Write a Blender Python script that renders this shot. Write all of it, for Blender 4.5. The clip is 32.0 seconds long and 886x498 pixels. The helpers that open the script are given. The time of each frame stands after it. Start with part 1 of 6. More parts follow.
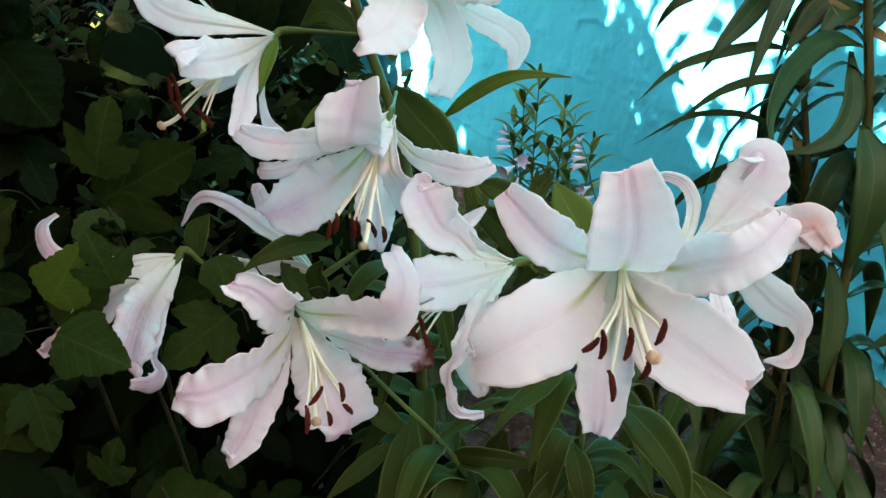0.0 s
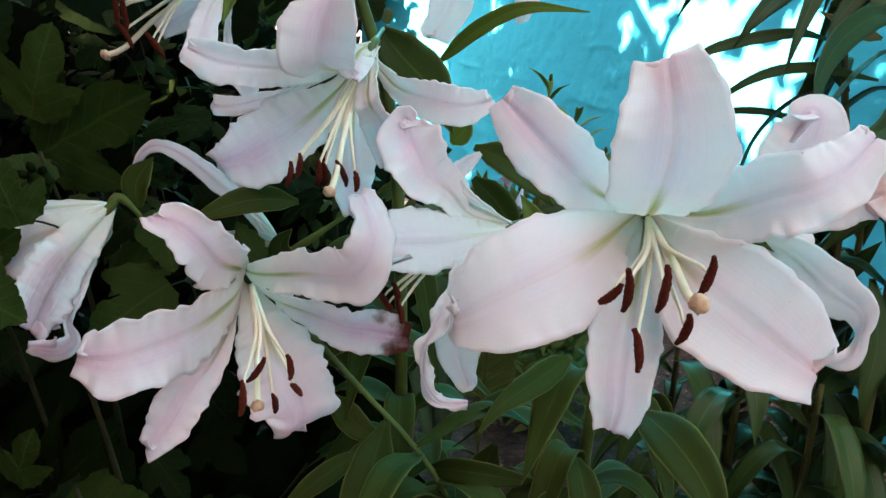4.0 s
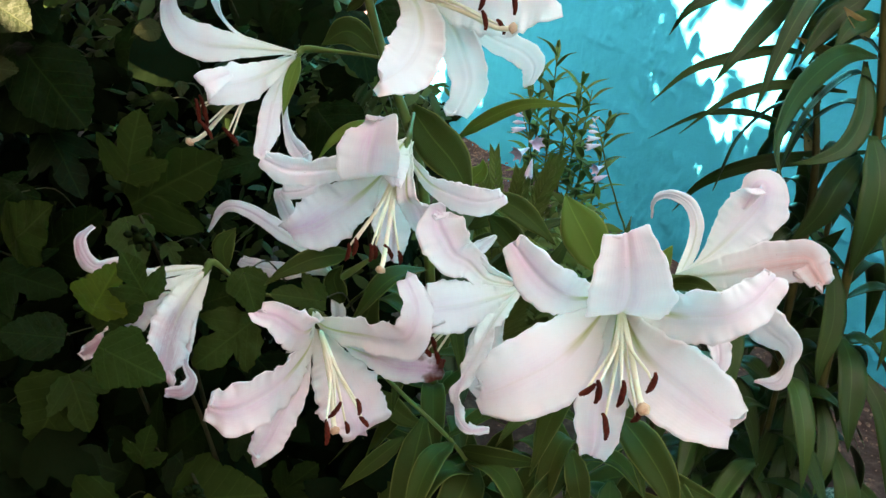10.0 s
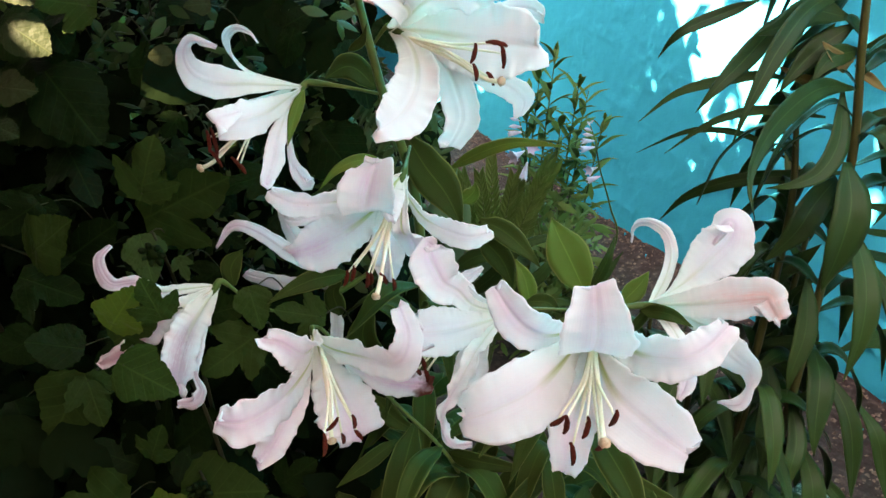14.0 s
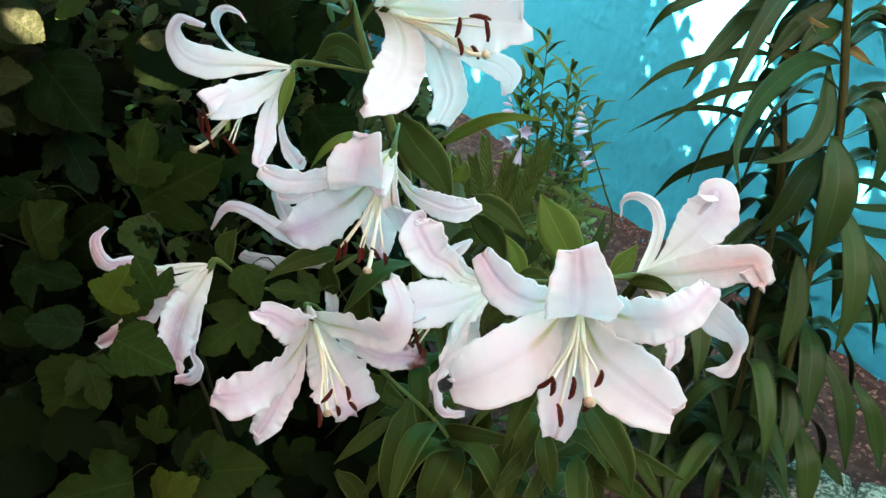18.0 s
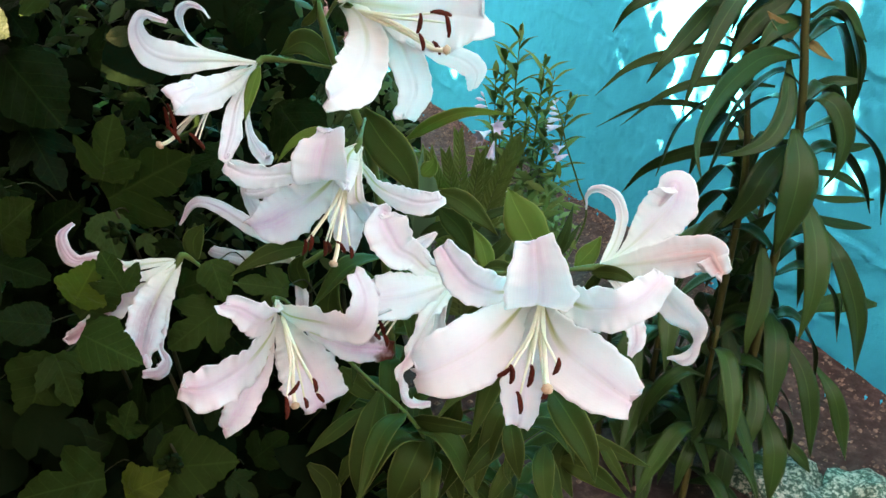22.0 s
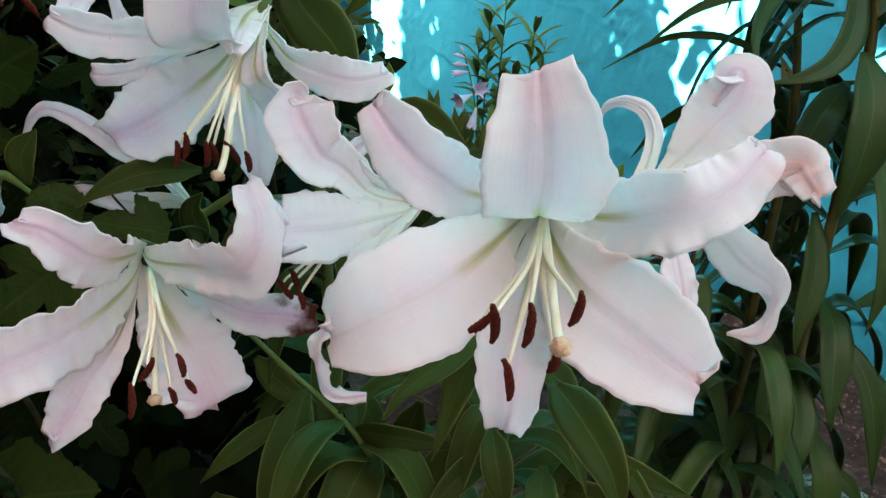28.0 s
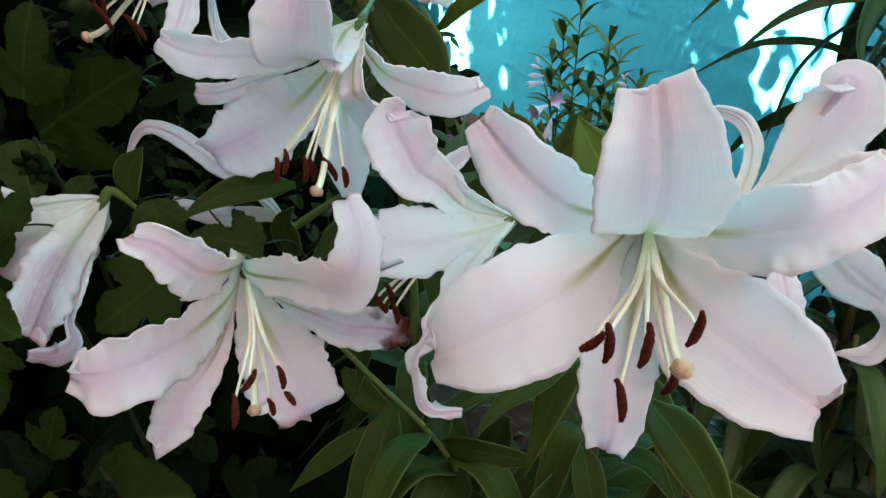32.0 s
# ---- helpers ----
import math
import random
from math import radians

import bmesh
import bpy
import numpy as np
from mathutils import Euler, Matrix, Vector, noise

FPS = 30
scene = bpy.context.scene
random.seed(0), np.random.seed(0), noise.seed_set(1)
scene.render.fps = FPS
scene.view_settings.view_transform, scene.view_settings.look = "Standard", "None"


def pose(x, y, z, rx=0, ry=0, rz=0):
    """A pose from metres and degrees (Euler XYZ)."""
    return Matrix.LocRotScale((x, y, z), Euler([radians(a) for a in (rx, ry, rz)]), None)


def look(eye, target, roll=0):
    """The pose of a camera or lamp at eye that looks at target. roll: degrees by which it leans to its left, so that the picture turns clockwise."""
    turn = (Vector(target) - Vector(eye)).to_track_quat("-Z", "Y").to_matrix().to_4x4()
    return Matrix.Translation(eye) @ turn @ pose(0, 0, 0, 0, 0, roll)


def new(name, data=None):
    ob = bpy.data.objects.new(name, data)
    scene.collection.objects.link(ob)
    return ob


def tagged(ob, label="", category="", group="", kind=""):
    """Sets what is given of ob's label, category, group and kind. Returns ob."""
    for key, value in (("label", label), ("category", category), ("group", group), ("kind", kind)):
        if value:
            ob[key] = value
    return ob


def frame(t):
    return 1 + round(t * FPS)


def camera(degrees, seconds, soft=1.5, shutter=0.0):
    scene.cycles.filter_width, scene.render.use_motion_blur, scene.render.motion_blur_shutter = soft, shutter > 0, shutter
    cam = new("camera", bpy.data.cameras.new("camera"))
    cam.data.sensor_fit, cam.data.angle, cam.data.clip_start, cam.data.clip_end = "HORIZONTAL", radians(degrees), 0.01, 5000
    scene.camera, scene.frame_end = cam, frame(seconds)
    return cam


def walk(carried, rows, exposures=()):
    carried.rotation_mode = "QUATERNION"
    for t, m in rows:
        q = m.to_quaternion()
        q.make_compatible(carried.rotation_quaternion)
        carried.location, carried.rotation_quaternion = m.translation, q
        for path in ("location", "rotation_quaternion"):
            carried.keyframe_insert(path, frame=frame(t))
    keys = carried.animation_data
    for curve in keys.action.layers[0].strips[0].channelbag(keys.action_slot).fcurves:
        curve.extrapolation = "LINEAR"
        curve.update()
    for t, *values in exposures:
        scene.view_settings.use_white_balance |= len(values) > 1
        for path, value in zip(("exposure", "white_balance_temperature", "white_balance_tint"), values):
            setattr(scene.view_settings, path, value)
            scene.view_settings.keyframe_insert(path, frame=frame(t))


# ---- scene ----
cam = camera(64.0, 32.0, soft=1.5)
PATH = [
    (0, (0.019, 0.019, 0.804), (-0.001, 1.894, 0.107), -0.16),
    (0.5, (0.030, 0.032, 0.798), (0.010, 1.898, 0.077), 0.20),
    (1, (0.035, 0.046, 0.776), (-0.010, 1.908, 0.046), 0.07),
    (1.5, (0.034, 0.060, 0.753), (0.018, 1.934, 0.055), 0.87),
    (2, (0.028, 0.056, 0.746), (0.014, 1.944, 0.087), 1.60),
    (2.5, (0.027, 0.061, 0.741), (0.011, 1.953, 0.093), 1.68),
    (4.5, (0.033, 0.103, 0.710), (-0.003, 2.026, 0.159), 2.42),
    (5, (0.033, 0.110, 0.709), (-0.005, 2.036, 0.170), 2.28),
    (5.5, (0.032, 0.117, 0.707), (-0.005, 2.048, 0.188), 2.31),
    (6, (0.029, 0.121, 0.706), (-0.007, 2.054, 0.196), 2.53),
    (6.5, (0.031, 0.112, 0.727), (0.017, 2.031, 0.165), 1.98),
    (7, (0.023, 0.096, 0.757), (-0.010, 1.994, 0.128), 2.31),
    (7.5, (0.017, 0.082, 0.778), (-0.035, 1.942, 0.044), 1.38),
    (8, (0.015, 0.071, 0.800), (-0.029, 1.915, 0.026), 1.18),
    (8.5, (0.016, 0.049, 0.821), (-0.033, 1.885, 0.029), 1.02),
    (9, (0.020, 0.024, 0.841), (-0.027, 1.858, 0.046), 1.04),
    (9.5, (0.020, 0.011, 0.863), (-0.009, 1.842, 0.057), 1.06),
    (10, (0.020, 0.013, 0.875), (-0.038, 1.825, 0.032), 0.65),
    (10.5, (0.017, 0.009, 0.894), (-0.042, 1.815, 0.037), 1.23),
    (11, (0.018, 0.003, 0.911), (-0.046, 1.809, 0.054), 0.93),
    (11.5, (0.022, 0.001, 0.925), (-0.051, 1.805, 0.064), 0.79),
    (12, (0.025, -0.009, 0.941), (-0.073, 1.796, 0.086), 0.70),
    (12.5, (0.031, -0.017, 0.945), (-0.034, 1.789, 0.086), 0.90),
    (13, (0.032, -0.017, 0.946), (-0.027, 1.786, 0.082), 1.50),
    (13.5, (0.027, -0.009, 0.940), (-0.029, 1.775, 0.038), 1.83),
    (15.5, (0.036, -0.017, 0.940), (-0.036, 1.757, 0.018), 1.17),
    (16, (0.039, -0.021, 0.935), (-0.038, 1.750, 0.009), 0.93),
    (16.5, (0.042, -0.017, 0.924), (-0.024, 1.741, -0.026), 1.04),
    (17, (0.042, -0.017, 0.920), (-0.013, 1.746, -0.023), 0.88),
    (17.5, (0.038, -0.019, 0.923), (-0.028, 1.748, -0.011), 0.79),
    (18, (0.039, -0.027, 0.928), (-0.021, 1.745, 0.003), 0.71),
    (18.5, (0.042, -0.041, 0.939), (-0.016, 1.741, 0.033), 0.83),
    (19, (0.043, -0.044, 0.938), (-0.015, 1.715, -0.012), 0.98),
    (19.5, (0.048, -0.036, 0.938), (0.000, 1.714, -0.031), 0.91),
    (20, (0.045, -0.025, 0.933), (0.024, 1.727, -0.031), 1.61),
    (20.5, (0.044, -0.023, 0.932), (0.027, 1.744, -0.005), 1.52),
    (21, (0.044, -0.030, 0.932), (0.034, 1.744, 0.010), 1.47),
    (21.5, (0.047, -0.036, 0.931), (0.039, 1.736, 0.004), 1.19),
    (22, (0.055, -0.036, 0.930), (0.044, 1.733, -0.005), 0.94),
    (22.5, (0.058, -0.030, 0.930), (0.027, 1.734, -0.012), 0.96),
    (23, (0.063, -0.030, 0.930), (0.041, 1.740, -0.002), 1.07),
    (23.5, (0.079, -0.026, 0.927), (-0.017, 1.742, -0.004), 1.30),
    (24, (0.082, -0.011, 0.909), (-0.104, 1.747, -0.027), 2.19),
    (24.5, (0.060, 0.038, 0.900), (-0.045, 1.798, -0.043), 2.21),
    (25, (0.039, 0.076, 0.880), (0.044, 1.829, -0.083), 2.27),
    (25.5, (0.047, 0.085, 0.847), (0.093, 1.781, -0.212), 2.76),
    (27.5, (0.0692, 0.1264, 0.7674), (0.0774, 1.9339, -0.0887), 1.94),
    (28, (0.0779, 0.1311, 0.7619), (0.1074, 1.9379, -0.0951), 1.99),
    (28.5, (0.0808, 0.1299, 0.7612), (0.0908, 1.9365, -0.0966), 1.63),
    (29, (0.0722, 0.1337, 0.7533), (0.0572, 1.9415, -0.1021), 1.29),
    (29.5, (0.0707, 0.1344, 0.7543), (-0.0008, 1.9304, -0.1229), 0.50),
    (30, (0.0718, 0.1394, 0.7539), (-0.0260, 1.9338, -0.1238), 0.06),
    (30.5, (0.0743, 0.1376, 0.7529), (-0.0476, 1.9303, -0.1253), -0.67),
    (31, (0.0747, 0.1382, 0.7553), (-0.0430, 1.9349, -0.1153), -0.57),
    (31.5, (0.0691, 0.1350, 0.7577), (-0.0722, 1.9335, -0.1056), -0.77),
    (32, (0.0592, 0.1333, 0.7633), (-0.0893, 1.9450, -0.0708), -0.23),
]
walk(cam, [(t, look(eye, target, roll)) for t, eye, target, roll in PATH], exposures=[(0, 4.77, 6780, 15.5), (2.5, 4.67, 6730, 15.5), (4.5, 4.6, 6480, 18.5), (6, 4.55, 6380, 16.5), (8, 4.56, 6430, 15), (9, 4.74, 6730, 14), (10.5, 4.99, 6930, 16), (12, 4.99, 6830, 15), (16, 5.05, 6830, 16), (19, 5.15, 6780, 15), (23, 5.17, 6780, 15.5), (25, 5.01, 6780, 16.5), (28, 4.66, 6730, 16.5), (32, 4.6, 6730, 16.5)])

# ---- light: clear sky, the bed itself in the shade of a tree ----
SUN_WAY = Vector((-0.62, -0.46, 0.64)).normalized()
world = bpy.data.worlds.new("sky")
scene.world = world
world.use_nodes = True
wn = world.node_tree.nodes
sky = wn.new("ShaderNodeTexSky")
sky.sky_type, sky.sun_disc = "NISHITA", False
sky.air_density, sky.dust_density, sky.ozone_density = 0.7, 2.0, 0.5
sky.sun_elevation = math.asin(SUN_WAY.z)
sky.sun_rotation = math.atan2(SUN_WAY.x, SUN_WAY.y)
haze = wn.new("ShaderNodeHueSaturation")
haze.inputs["Saturation"].default_value = 0.30
world.node_tree.links.new(sky.outputs[0], haze.inputs["Color"])
warmth = wn.new("ShaderNodeMix")
warmth.data_type, warmth.blend_type = "RGBA", "MULTIPLY"
warmth.inputs["Factor"].default_value = 1.0
for socket in warmth.inputs:
    if socket.type == "RGBA" and socket.name == "A":
        world.node_tree.links.new(haze.outputs[0], socket)
    if socket.type == "RGBA" and socket.name == "B":
        socket.default_value = (1.0, 0.79, 0.70, 1.0)
for socket in warmth.outputs:
    if socket.type == "RGBA":
        world.node_tree.links.new(socket, wn["Background"].inputs[0])
wn["Background"].inputs[1].default_value = 0.067
sun = new("sun", bpy.data.lights.new("sun", "SUN"))
sun.data.energy, sun.data.angle, sun.data.color = 5.0, radians(0.3), (1.0, 0.74, 0.57)
sun.matrix_world = look(SUN_WAY * 20, (0, 0, 0))

# ---- materials ----
def material(name, rough=0.5):
    m = bpy.data.materials.new(name)
    m.use_nodes = True
    b = m.node_tree.nodes["Principled BSDF"]
    b.inputs["Roughness"].default_value = rough
    return m, m.node_tree.nodes, m.node_tree.links, b


def ramp(nodes, links, source, stops):
    r = nodes.new("ShaderNodeValToRGB")
    while len(r.color_ramp.elements) < len(stops):
        r.color_ramp.elements.new(0.5)
    for e, (at, c) in zip(r.color_ramp.elements, stops):
        e.position, e.color = at, (*c, 1)
    links.new(source, r.inputs[0])
    return r.outputs[0]


def noise_tex(nodes, links, scale, detail=4.0, space="Object", rough=0.55):
    c, n = nodes.new("ShaderNodeTexCoord"), nodes.new("ShaderNodeTexNoise")
    n.inputs["Scale"].default_value, n.inputs["Detail"].default_value, n.inputs["Roughness"].default_value = scale, detail, rough
    links.new(c.outputs[space], n.inputs["Vector"])
    return n.outputs["Fac"]


def bump(nodes, links, b, height, strength, distance):
    n = nodes.new("ShaderNodeBump")
    n.inputs["Strength"].default_value, n.inputs["Distance"].default_value = strength, distance
    links.new(height, n.inputs["Height"])
    links.new(n.outputs[0], b.inputs["Normal"])
    return n


def math_node(nodes, links, op, a, b=None, c=None):
    n = nodes.new("ShaderNodeMath")
    n.operation = op
    for i, v in enumerate((a, b, c)):
        if v is None:
            continue
        if isinstance(v, (int, float)):
            n.inputs[i].default_value = v
        else:
            links.new(v, n.inputs[i])
    return n.outputs[0]


def mix(nodes, links, fac, a, b, kind="MIX"):
    n = nodes.new("ShaderNodeMix")
    n.data_type, n.blend_type = "RGBA", kind
    for i, v in ((0, fac), (6, a), (7, b)):
        if isinstance(v, (int, float)):
            n.inputs[i].default_value = v
        elif isinstance(v, tuple):
            n.inputs[i].default_value = (*v, 1)
        else:
            links.new(v, n.inputs[i])
    return n.outputs[2]


def through_light(m, nodes, links, b, colour, share):
    """Lets part of the light pass through a thin leaf or petal."""
    t, s = nodes.new("ShaderNodeBsdfTranslucent"), nodes.new("ShaderNodeMixShader")
    if isinstance(colour, tuple):
        t.inputs[0].default_value = (*colour, 1)
    else:
        links.new(colour, t.inputs[0])
    s.inputs[0].default_value = share
    links.new(b.outputs[0], s.inputs[1])
    links.new(t.outputs[0], s.inputs[2])
    links.new(s.outputs[0], nodes["Material Output"].inputs[0])


def uv_split(nodes, links):
    u, s = nodes.new("ShaderNodeUVMap"), nodes.new("ShaderNodeSeparateXYZ")
    links.new(u.outputs[0], s.inputs[0])
    return s.outputs[0], s.outputs[1]


def petal_material(name, pink, withered=False, tone=(0.80, 0.56, 0.72), throat=0.9):
    m, n, l, b = material(name, 0.45)
    along, across = uv_split(n, l)
    off = math_node(n, l, "ABSOLUTE", math_node(n, l, "SUBTRACT", across, 0.5))
    blotch = noise_tex(n, l, 28, 3)
    rib = ramp(n, l, off, [(0.0, (0.75, 0.75, 0.75)), (0.05, (1, 1, 1)), (0.2, (0.55, 0.55, 0.55)), (0.38, (0.12, 0.12, 0.12)), (0.5, (0.22, 0.22, 0.22))])
    where = ramp(n, l, along, [(0.22, (0, 0, 0)), (0.5, (0.5, 0.5, 0.5)), (0.8, (0.9, 0.9, 0.9)), (1.0, (1, 1, 1))])
    blush = math_node(n, l, "MULTIPLY", math_node(n, l, "MULTIPLY", rib, where), math_node(n, l, "MULTIPLY_ADD", blotch, 1.8, math_node(n, l, "MULTIPLY_ADD", noise_tex(n, l, 260, 4, rough=0.7), 1.2, -0.55)))
    place, stretch, grain = n.new("ShaderNodeUVMap"), n.new("ShaderNodeMapping"), n.new("ShaderNodeTexNoise")
    stretch.inputs["Scale"].default_value = (5, 55, 1)
    grain.inputs["Scale"].default_value, grain.inputs["Detail"].default_value = 1.0, 4.0
    l.new(place.outputs[0], stretch.inputs["Vector"])
    l.new(stretch.outputs[0], grain.inputs["Vector"])
    blush = math_node(n, l, "MULTIPLY", blush, math_node(n, l, "MULTIPLY_ADD", grain.outputs["Fac"], 2.2, -0.05))
    vary = n.new("ShaderNodeObjectInfo").outputs["Random"]
    blush = math_node(n, l, "MULTIPLY", blush, math_node(n, l, "MULTIPLY_ADD", vary, 0.9, 0.5))
    cream = ramp(n, l, along, [(0.15, (0.89, 0.875, 0.82)), (0.42, (0.91, 0.885, 0.88)), (0.6, (0.91, 0.88, 0.89))])
    c = mix(n, l, math_node(n, l, "MULTIPLY", blush, pink), cream, tone)
    keel = ramp(n, l, off, [(0.0, (1, 1, 1)), (0.012, (0.5, 0.5, 0.5)), (0.03, (0, 0, 0))])
    c = mix(n, l, math_node(n, l, "MULTIPLY", keel, 0.25), c, (0.78, 0.66, 0.62))
    speck = ramp(n, l, noise_tex(n, l, 420, 1), [(0.80, (0, 0, 0)), (0.83, (1, 1, 1))])
    c = mix(n, l, math_node(n, l, "MULTIPLY", speck, 0.5), c, (0.42, 0.20, 0.14))
    green = ramp(n, l, along, [(0.0, (1, 1, 1)), (0.36, (0.9, 0.9, 0.9)), (0.54, (0, 0, 0))])
    strip = ramp(n, l, off, [(0.0, (1, 1, 1)), (0.025, (0.8, 0.8, 0.8)), (0.05, (0.7, 0.7, 0.7)), (0.09, (0.0, 0.0, 0.0))])
    c = mix(n, l, math_node(n, l, "MULTIPLY", math_node(n, l, "MULTIPLY", green, strip), throat), c, (0.44, 0.48, 0.10))
    if withered:
        spot = math_node(n, l, "ADD", along, math_node(n, l, "MULTIPLY_ADD", noise_tex(n, l, 60, 4), 0.5, -0.25))
        c = mix(n, l, ramp(n, l, spot, [(0.80, (0, 0, 0)), (0.86, (0.6, 0.6, 0.6)), (0.93, (1, 1, 1))]), c, (0.15, 0.035, 0.02))
    l.new(c, b.inputs["Base Color"])
    w = n.new("ShaderNodeTexWave")
    w.wave_type, w.bands_direction = "BANDS", "Y"
    w.inputs["Scale"].default_value, w.inputs["Distortion"].default_value = 7.0, 4.0
    u = n.new("ShaderNodeUVMap")
    l.new(u.outputs[0], w.inputs["Vector"])
    fine = noise_tex(n, l, 900, 2)
    bump(n, l, b, math_node(n, l, "MULTIPLY_ADD", fine, 0.9, math_node(n, l, "MULTIPLY", w.outputs["Fac"], 0.5)), 0.18, 0.0005)
    through_light(m, n, l, b, c, 0.54)
    return m


def leaf_material(name, dark, light, rough=0.38, veins=7.0, share=0.18, edge=None, gloss=0.22, netted=False):
    m, n, l, b = material(name, rough)
    b.inputs["Specular IOR Level"].default_value = gloss
    dark, light, edge = [c and (c[0] + 0.06 * c[1], c[1], c[2]) for c in (dark, light, edge)]
    along, across = uv_split(n, l)
    off = math_node(n, l, "ABSOLUTE", math_node(n, l, "SUBTRACT", across, 0.5))
    rnd = n.new("ShaderNodeObjectInfo").outputs["Random"]
    isle = n.new("ShaderNodeNewGeometry").outputs["Random Per Island"]
    rnd = math_node(n, l, "POWER", math_node(n, l, "FRACT", math_node(n, l, "ADD", rnd, isle)), 2.2)
    blotch = noise_tex(n, l, 22, 4)
    f = math_node(n, l, "MULTIPLY_ADD", rnd, 0.6, math_node(n, l, "MULTIPLY", blotch, 0.5))
    c = mix(n, l, f, dark, light)
    if veins:
        w = n.new("ShaderNodeTexWave")
        w.wave_type, w.bands_direction = "BANDS", "Y"
        w.inputs["Scale"].default_value, w.inputs["Distortion"].default_value = veins, 0.6
        u = n.new("ShaderNodeUVMap")
        l.new(u.outputs[0], w.inputs["Vector"])
        c = mix(n, l, math_node(n, l, "MULTIPLY", w.outputs["Fac"], 0.2), c, tuple(min(1, v * 1.7) for v in light))
        rib = ramp(n, l, off, [(0.0, (1, 1, 1)), (0.03, (0, 0, 0))])
        c = mix(n, l, math_node(n, l, "MULTIPLY", rib, 0.5), c, tuple(min(1, v * 2.0) for v in light))
        bump(n, l, b, math_node(n, l, "MULTIPLY_ADD", noise_tex(n, l, 60, 3), 2.0, w.outputs["Fac"]), 0.13, 0.0008)
    elif netted:
        lane = math_node(n, l, "FRACT", math_node(n, l, "MULTIPLY", math_node(n, l, "SUBTRACT", along, math_node(n, l, "MULTIPLY", off, 0.9)), 6.0))
        side = math_node(n, l, "ABSOLUTE", math_node(n, l, "SUBTRACT", lane, 0.5))
        rib = math_node(n, l, "MAXIMUM", ramp(n, l, off, [(0.0, (1, 1, 1)), (0.018, (0, 0, 0))]), ramp(n, l, side, [(0.0, (0.8, 0.8, 0.8)), (0.06, (0, 0, 0))]))
        c = mix(n, l, math_node(n, l, "MULTIPLY", rib, 0.34), c, tuple(min(1, v * 2.0) for v in light))
        bump(n, l, b, math_node(n, l, "MULTIPLY_ADD", rib, -0.6, noise_tex(n, l, 7, 2)), 0.14, 0.03)
    else:
        bump(n, l, b, noise_tex(n, l, 160, 3), 0.35, 0.0015)
    if edge:
        rim = ramp(n, l, off, [(0.455, (0, 0, 0)), (0.48, (1, 1, 1))])
        c = mix(n, l, math_node(n, l, "MULTIPLY", rim, 0.75), c, edge)
    l.new(c, b.inputs["Base Color"])
    through_light(m, n, l, b, mix(n, l, 0.5, c, tuple(min(1, v * 2.2) for v in light)), share)
    return m


def plain_material(name, a, c2, scale, rough, bumps=0.3, size=0.001, space="Object"):
    m, n, l, b = material(name, rough)
    b.inputs["Specular IOR Level"].default_value = 0.15
    f = noise_tex(n, l, scale, 5, space)
    l.new(ramp(n, l, f, [(0.3, a), (0.7, c2)]), b.inputs["Base Color"])
    bump(n, l, b, noise_tex(n, l, scale * 6, 3, space), bumps, size)
    return m


PETAL = petal_material("petal_blush", 0.48)
PETAL_WHITE = petal_material("petal_white", 0.12, throat=0.3)
PETAL_WITHERED = petal_material("petal_withered", 0.7, True)
PETAL_ROSE = petal_material("petal_rose", 1.7, tone=(0.66, 0.46, 0.52), throat=0.3)
PETAL_SIDE = petal_material("petal_side", 0.36, throat=0.2)
PETAL_PEACH = petal_material("petal_peach", 0.8, tone=(0.84, 0.565, 0.54), throat=0.2)
FILAMENT = plain_material("filament", (0.74, 0.74, 0.52), (0.83, 0.83, 0.69), 60, 0.4)
ANTHER = plain_material("anther", (0.055, 0.008, 0.005), (0.12, 0.020, 0.009), 700, 0.9, 0.8, 0.0012)
STIGMA = plain_material("stigma", (0.42, 0.29, 0.18), (0.58, 0.45, 0.31), 200, 0.45, 0.5)
STEM = plain_material("lily_stem", (0.05, 0.085, 0.02), (0.10, 0.14, 0.035), 30, 0.4)
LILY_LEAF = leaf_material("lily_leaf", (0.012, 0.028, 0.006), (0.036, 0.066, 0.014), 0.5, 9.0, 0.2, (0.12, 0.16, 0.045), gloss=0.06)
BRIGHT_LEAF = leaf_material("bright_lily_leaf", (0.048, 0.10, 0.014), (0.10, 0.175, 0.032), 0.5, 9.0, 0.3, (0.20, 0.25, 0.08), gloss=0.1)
TALL_LEAF = leaf_material("tall_lily_leaf", (0.007, 0.024, 0.006), (0.032, 0.076, 0.018), 0.34, 9.0, 0.15, gloss=0.16)
# far darker than a real mallow leaf; the bush's shade sits in this colour
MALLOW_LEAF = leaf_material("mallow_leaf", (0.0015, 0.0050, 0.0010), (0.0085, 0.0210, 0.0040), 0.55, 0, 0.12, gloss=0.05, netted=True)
# lighter copy of the mallow leaf, for leaves drawn as catching more light
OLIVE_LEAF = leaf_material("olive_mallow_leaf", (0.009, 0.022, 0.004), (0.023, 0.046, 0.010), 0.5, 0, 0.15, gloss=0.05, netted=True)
# tan copy of the mallow leaf; the pale tone of sunlight is put into it
SUNLIT_LEAF = leaf_material("sunlit_mallow_leaf", (0.008, 0.015, 0.005), (0.022, 0.030, 0.011), 0.6, 0, 0.06, gloss=0.05, netted=True)
# near-black leaf colour: the gloom deep in the foliage is put into it
SHADED_LEAF = leaf_material("shaded_leaf", (0.0009, 0.003, 0.0007), (0.0042, 0.0100, 0.0022), 0.6, 0, 0.05, gloss=0.02)
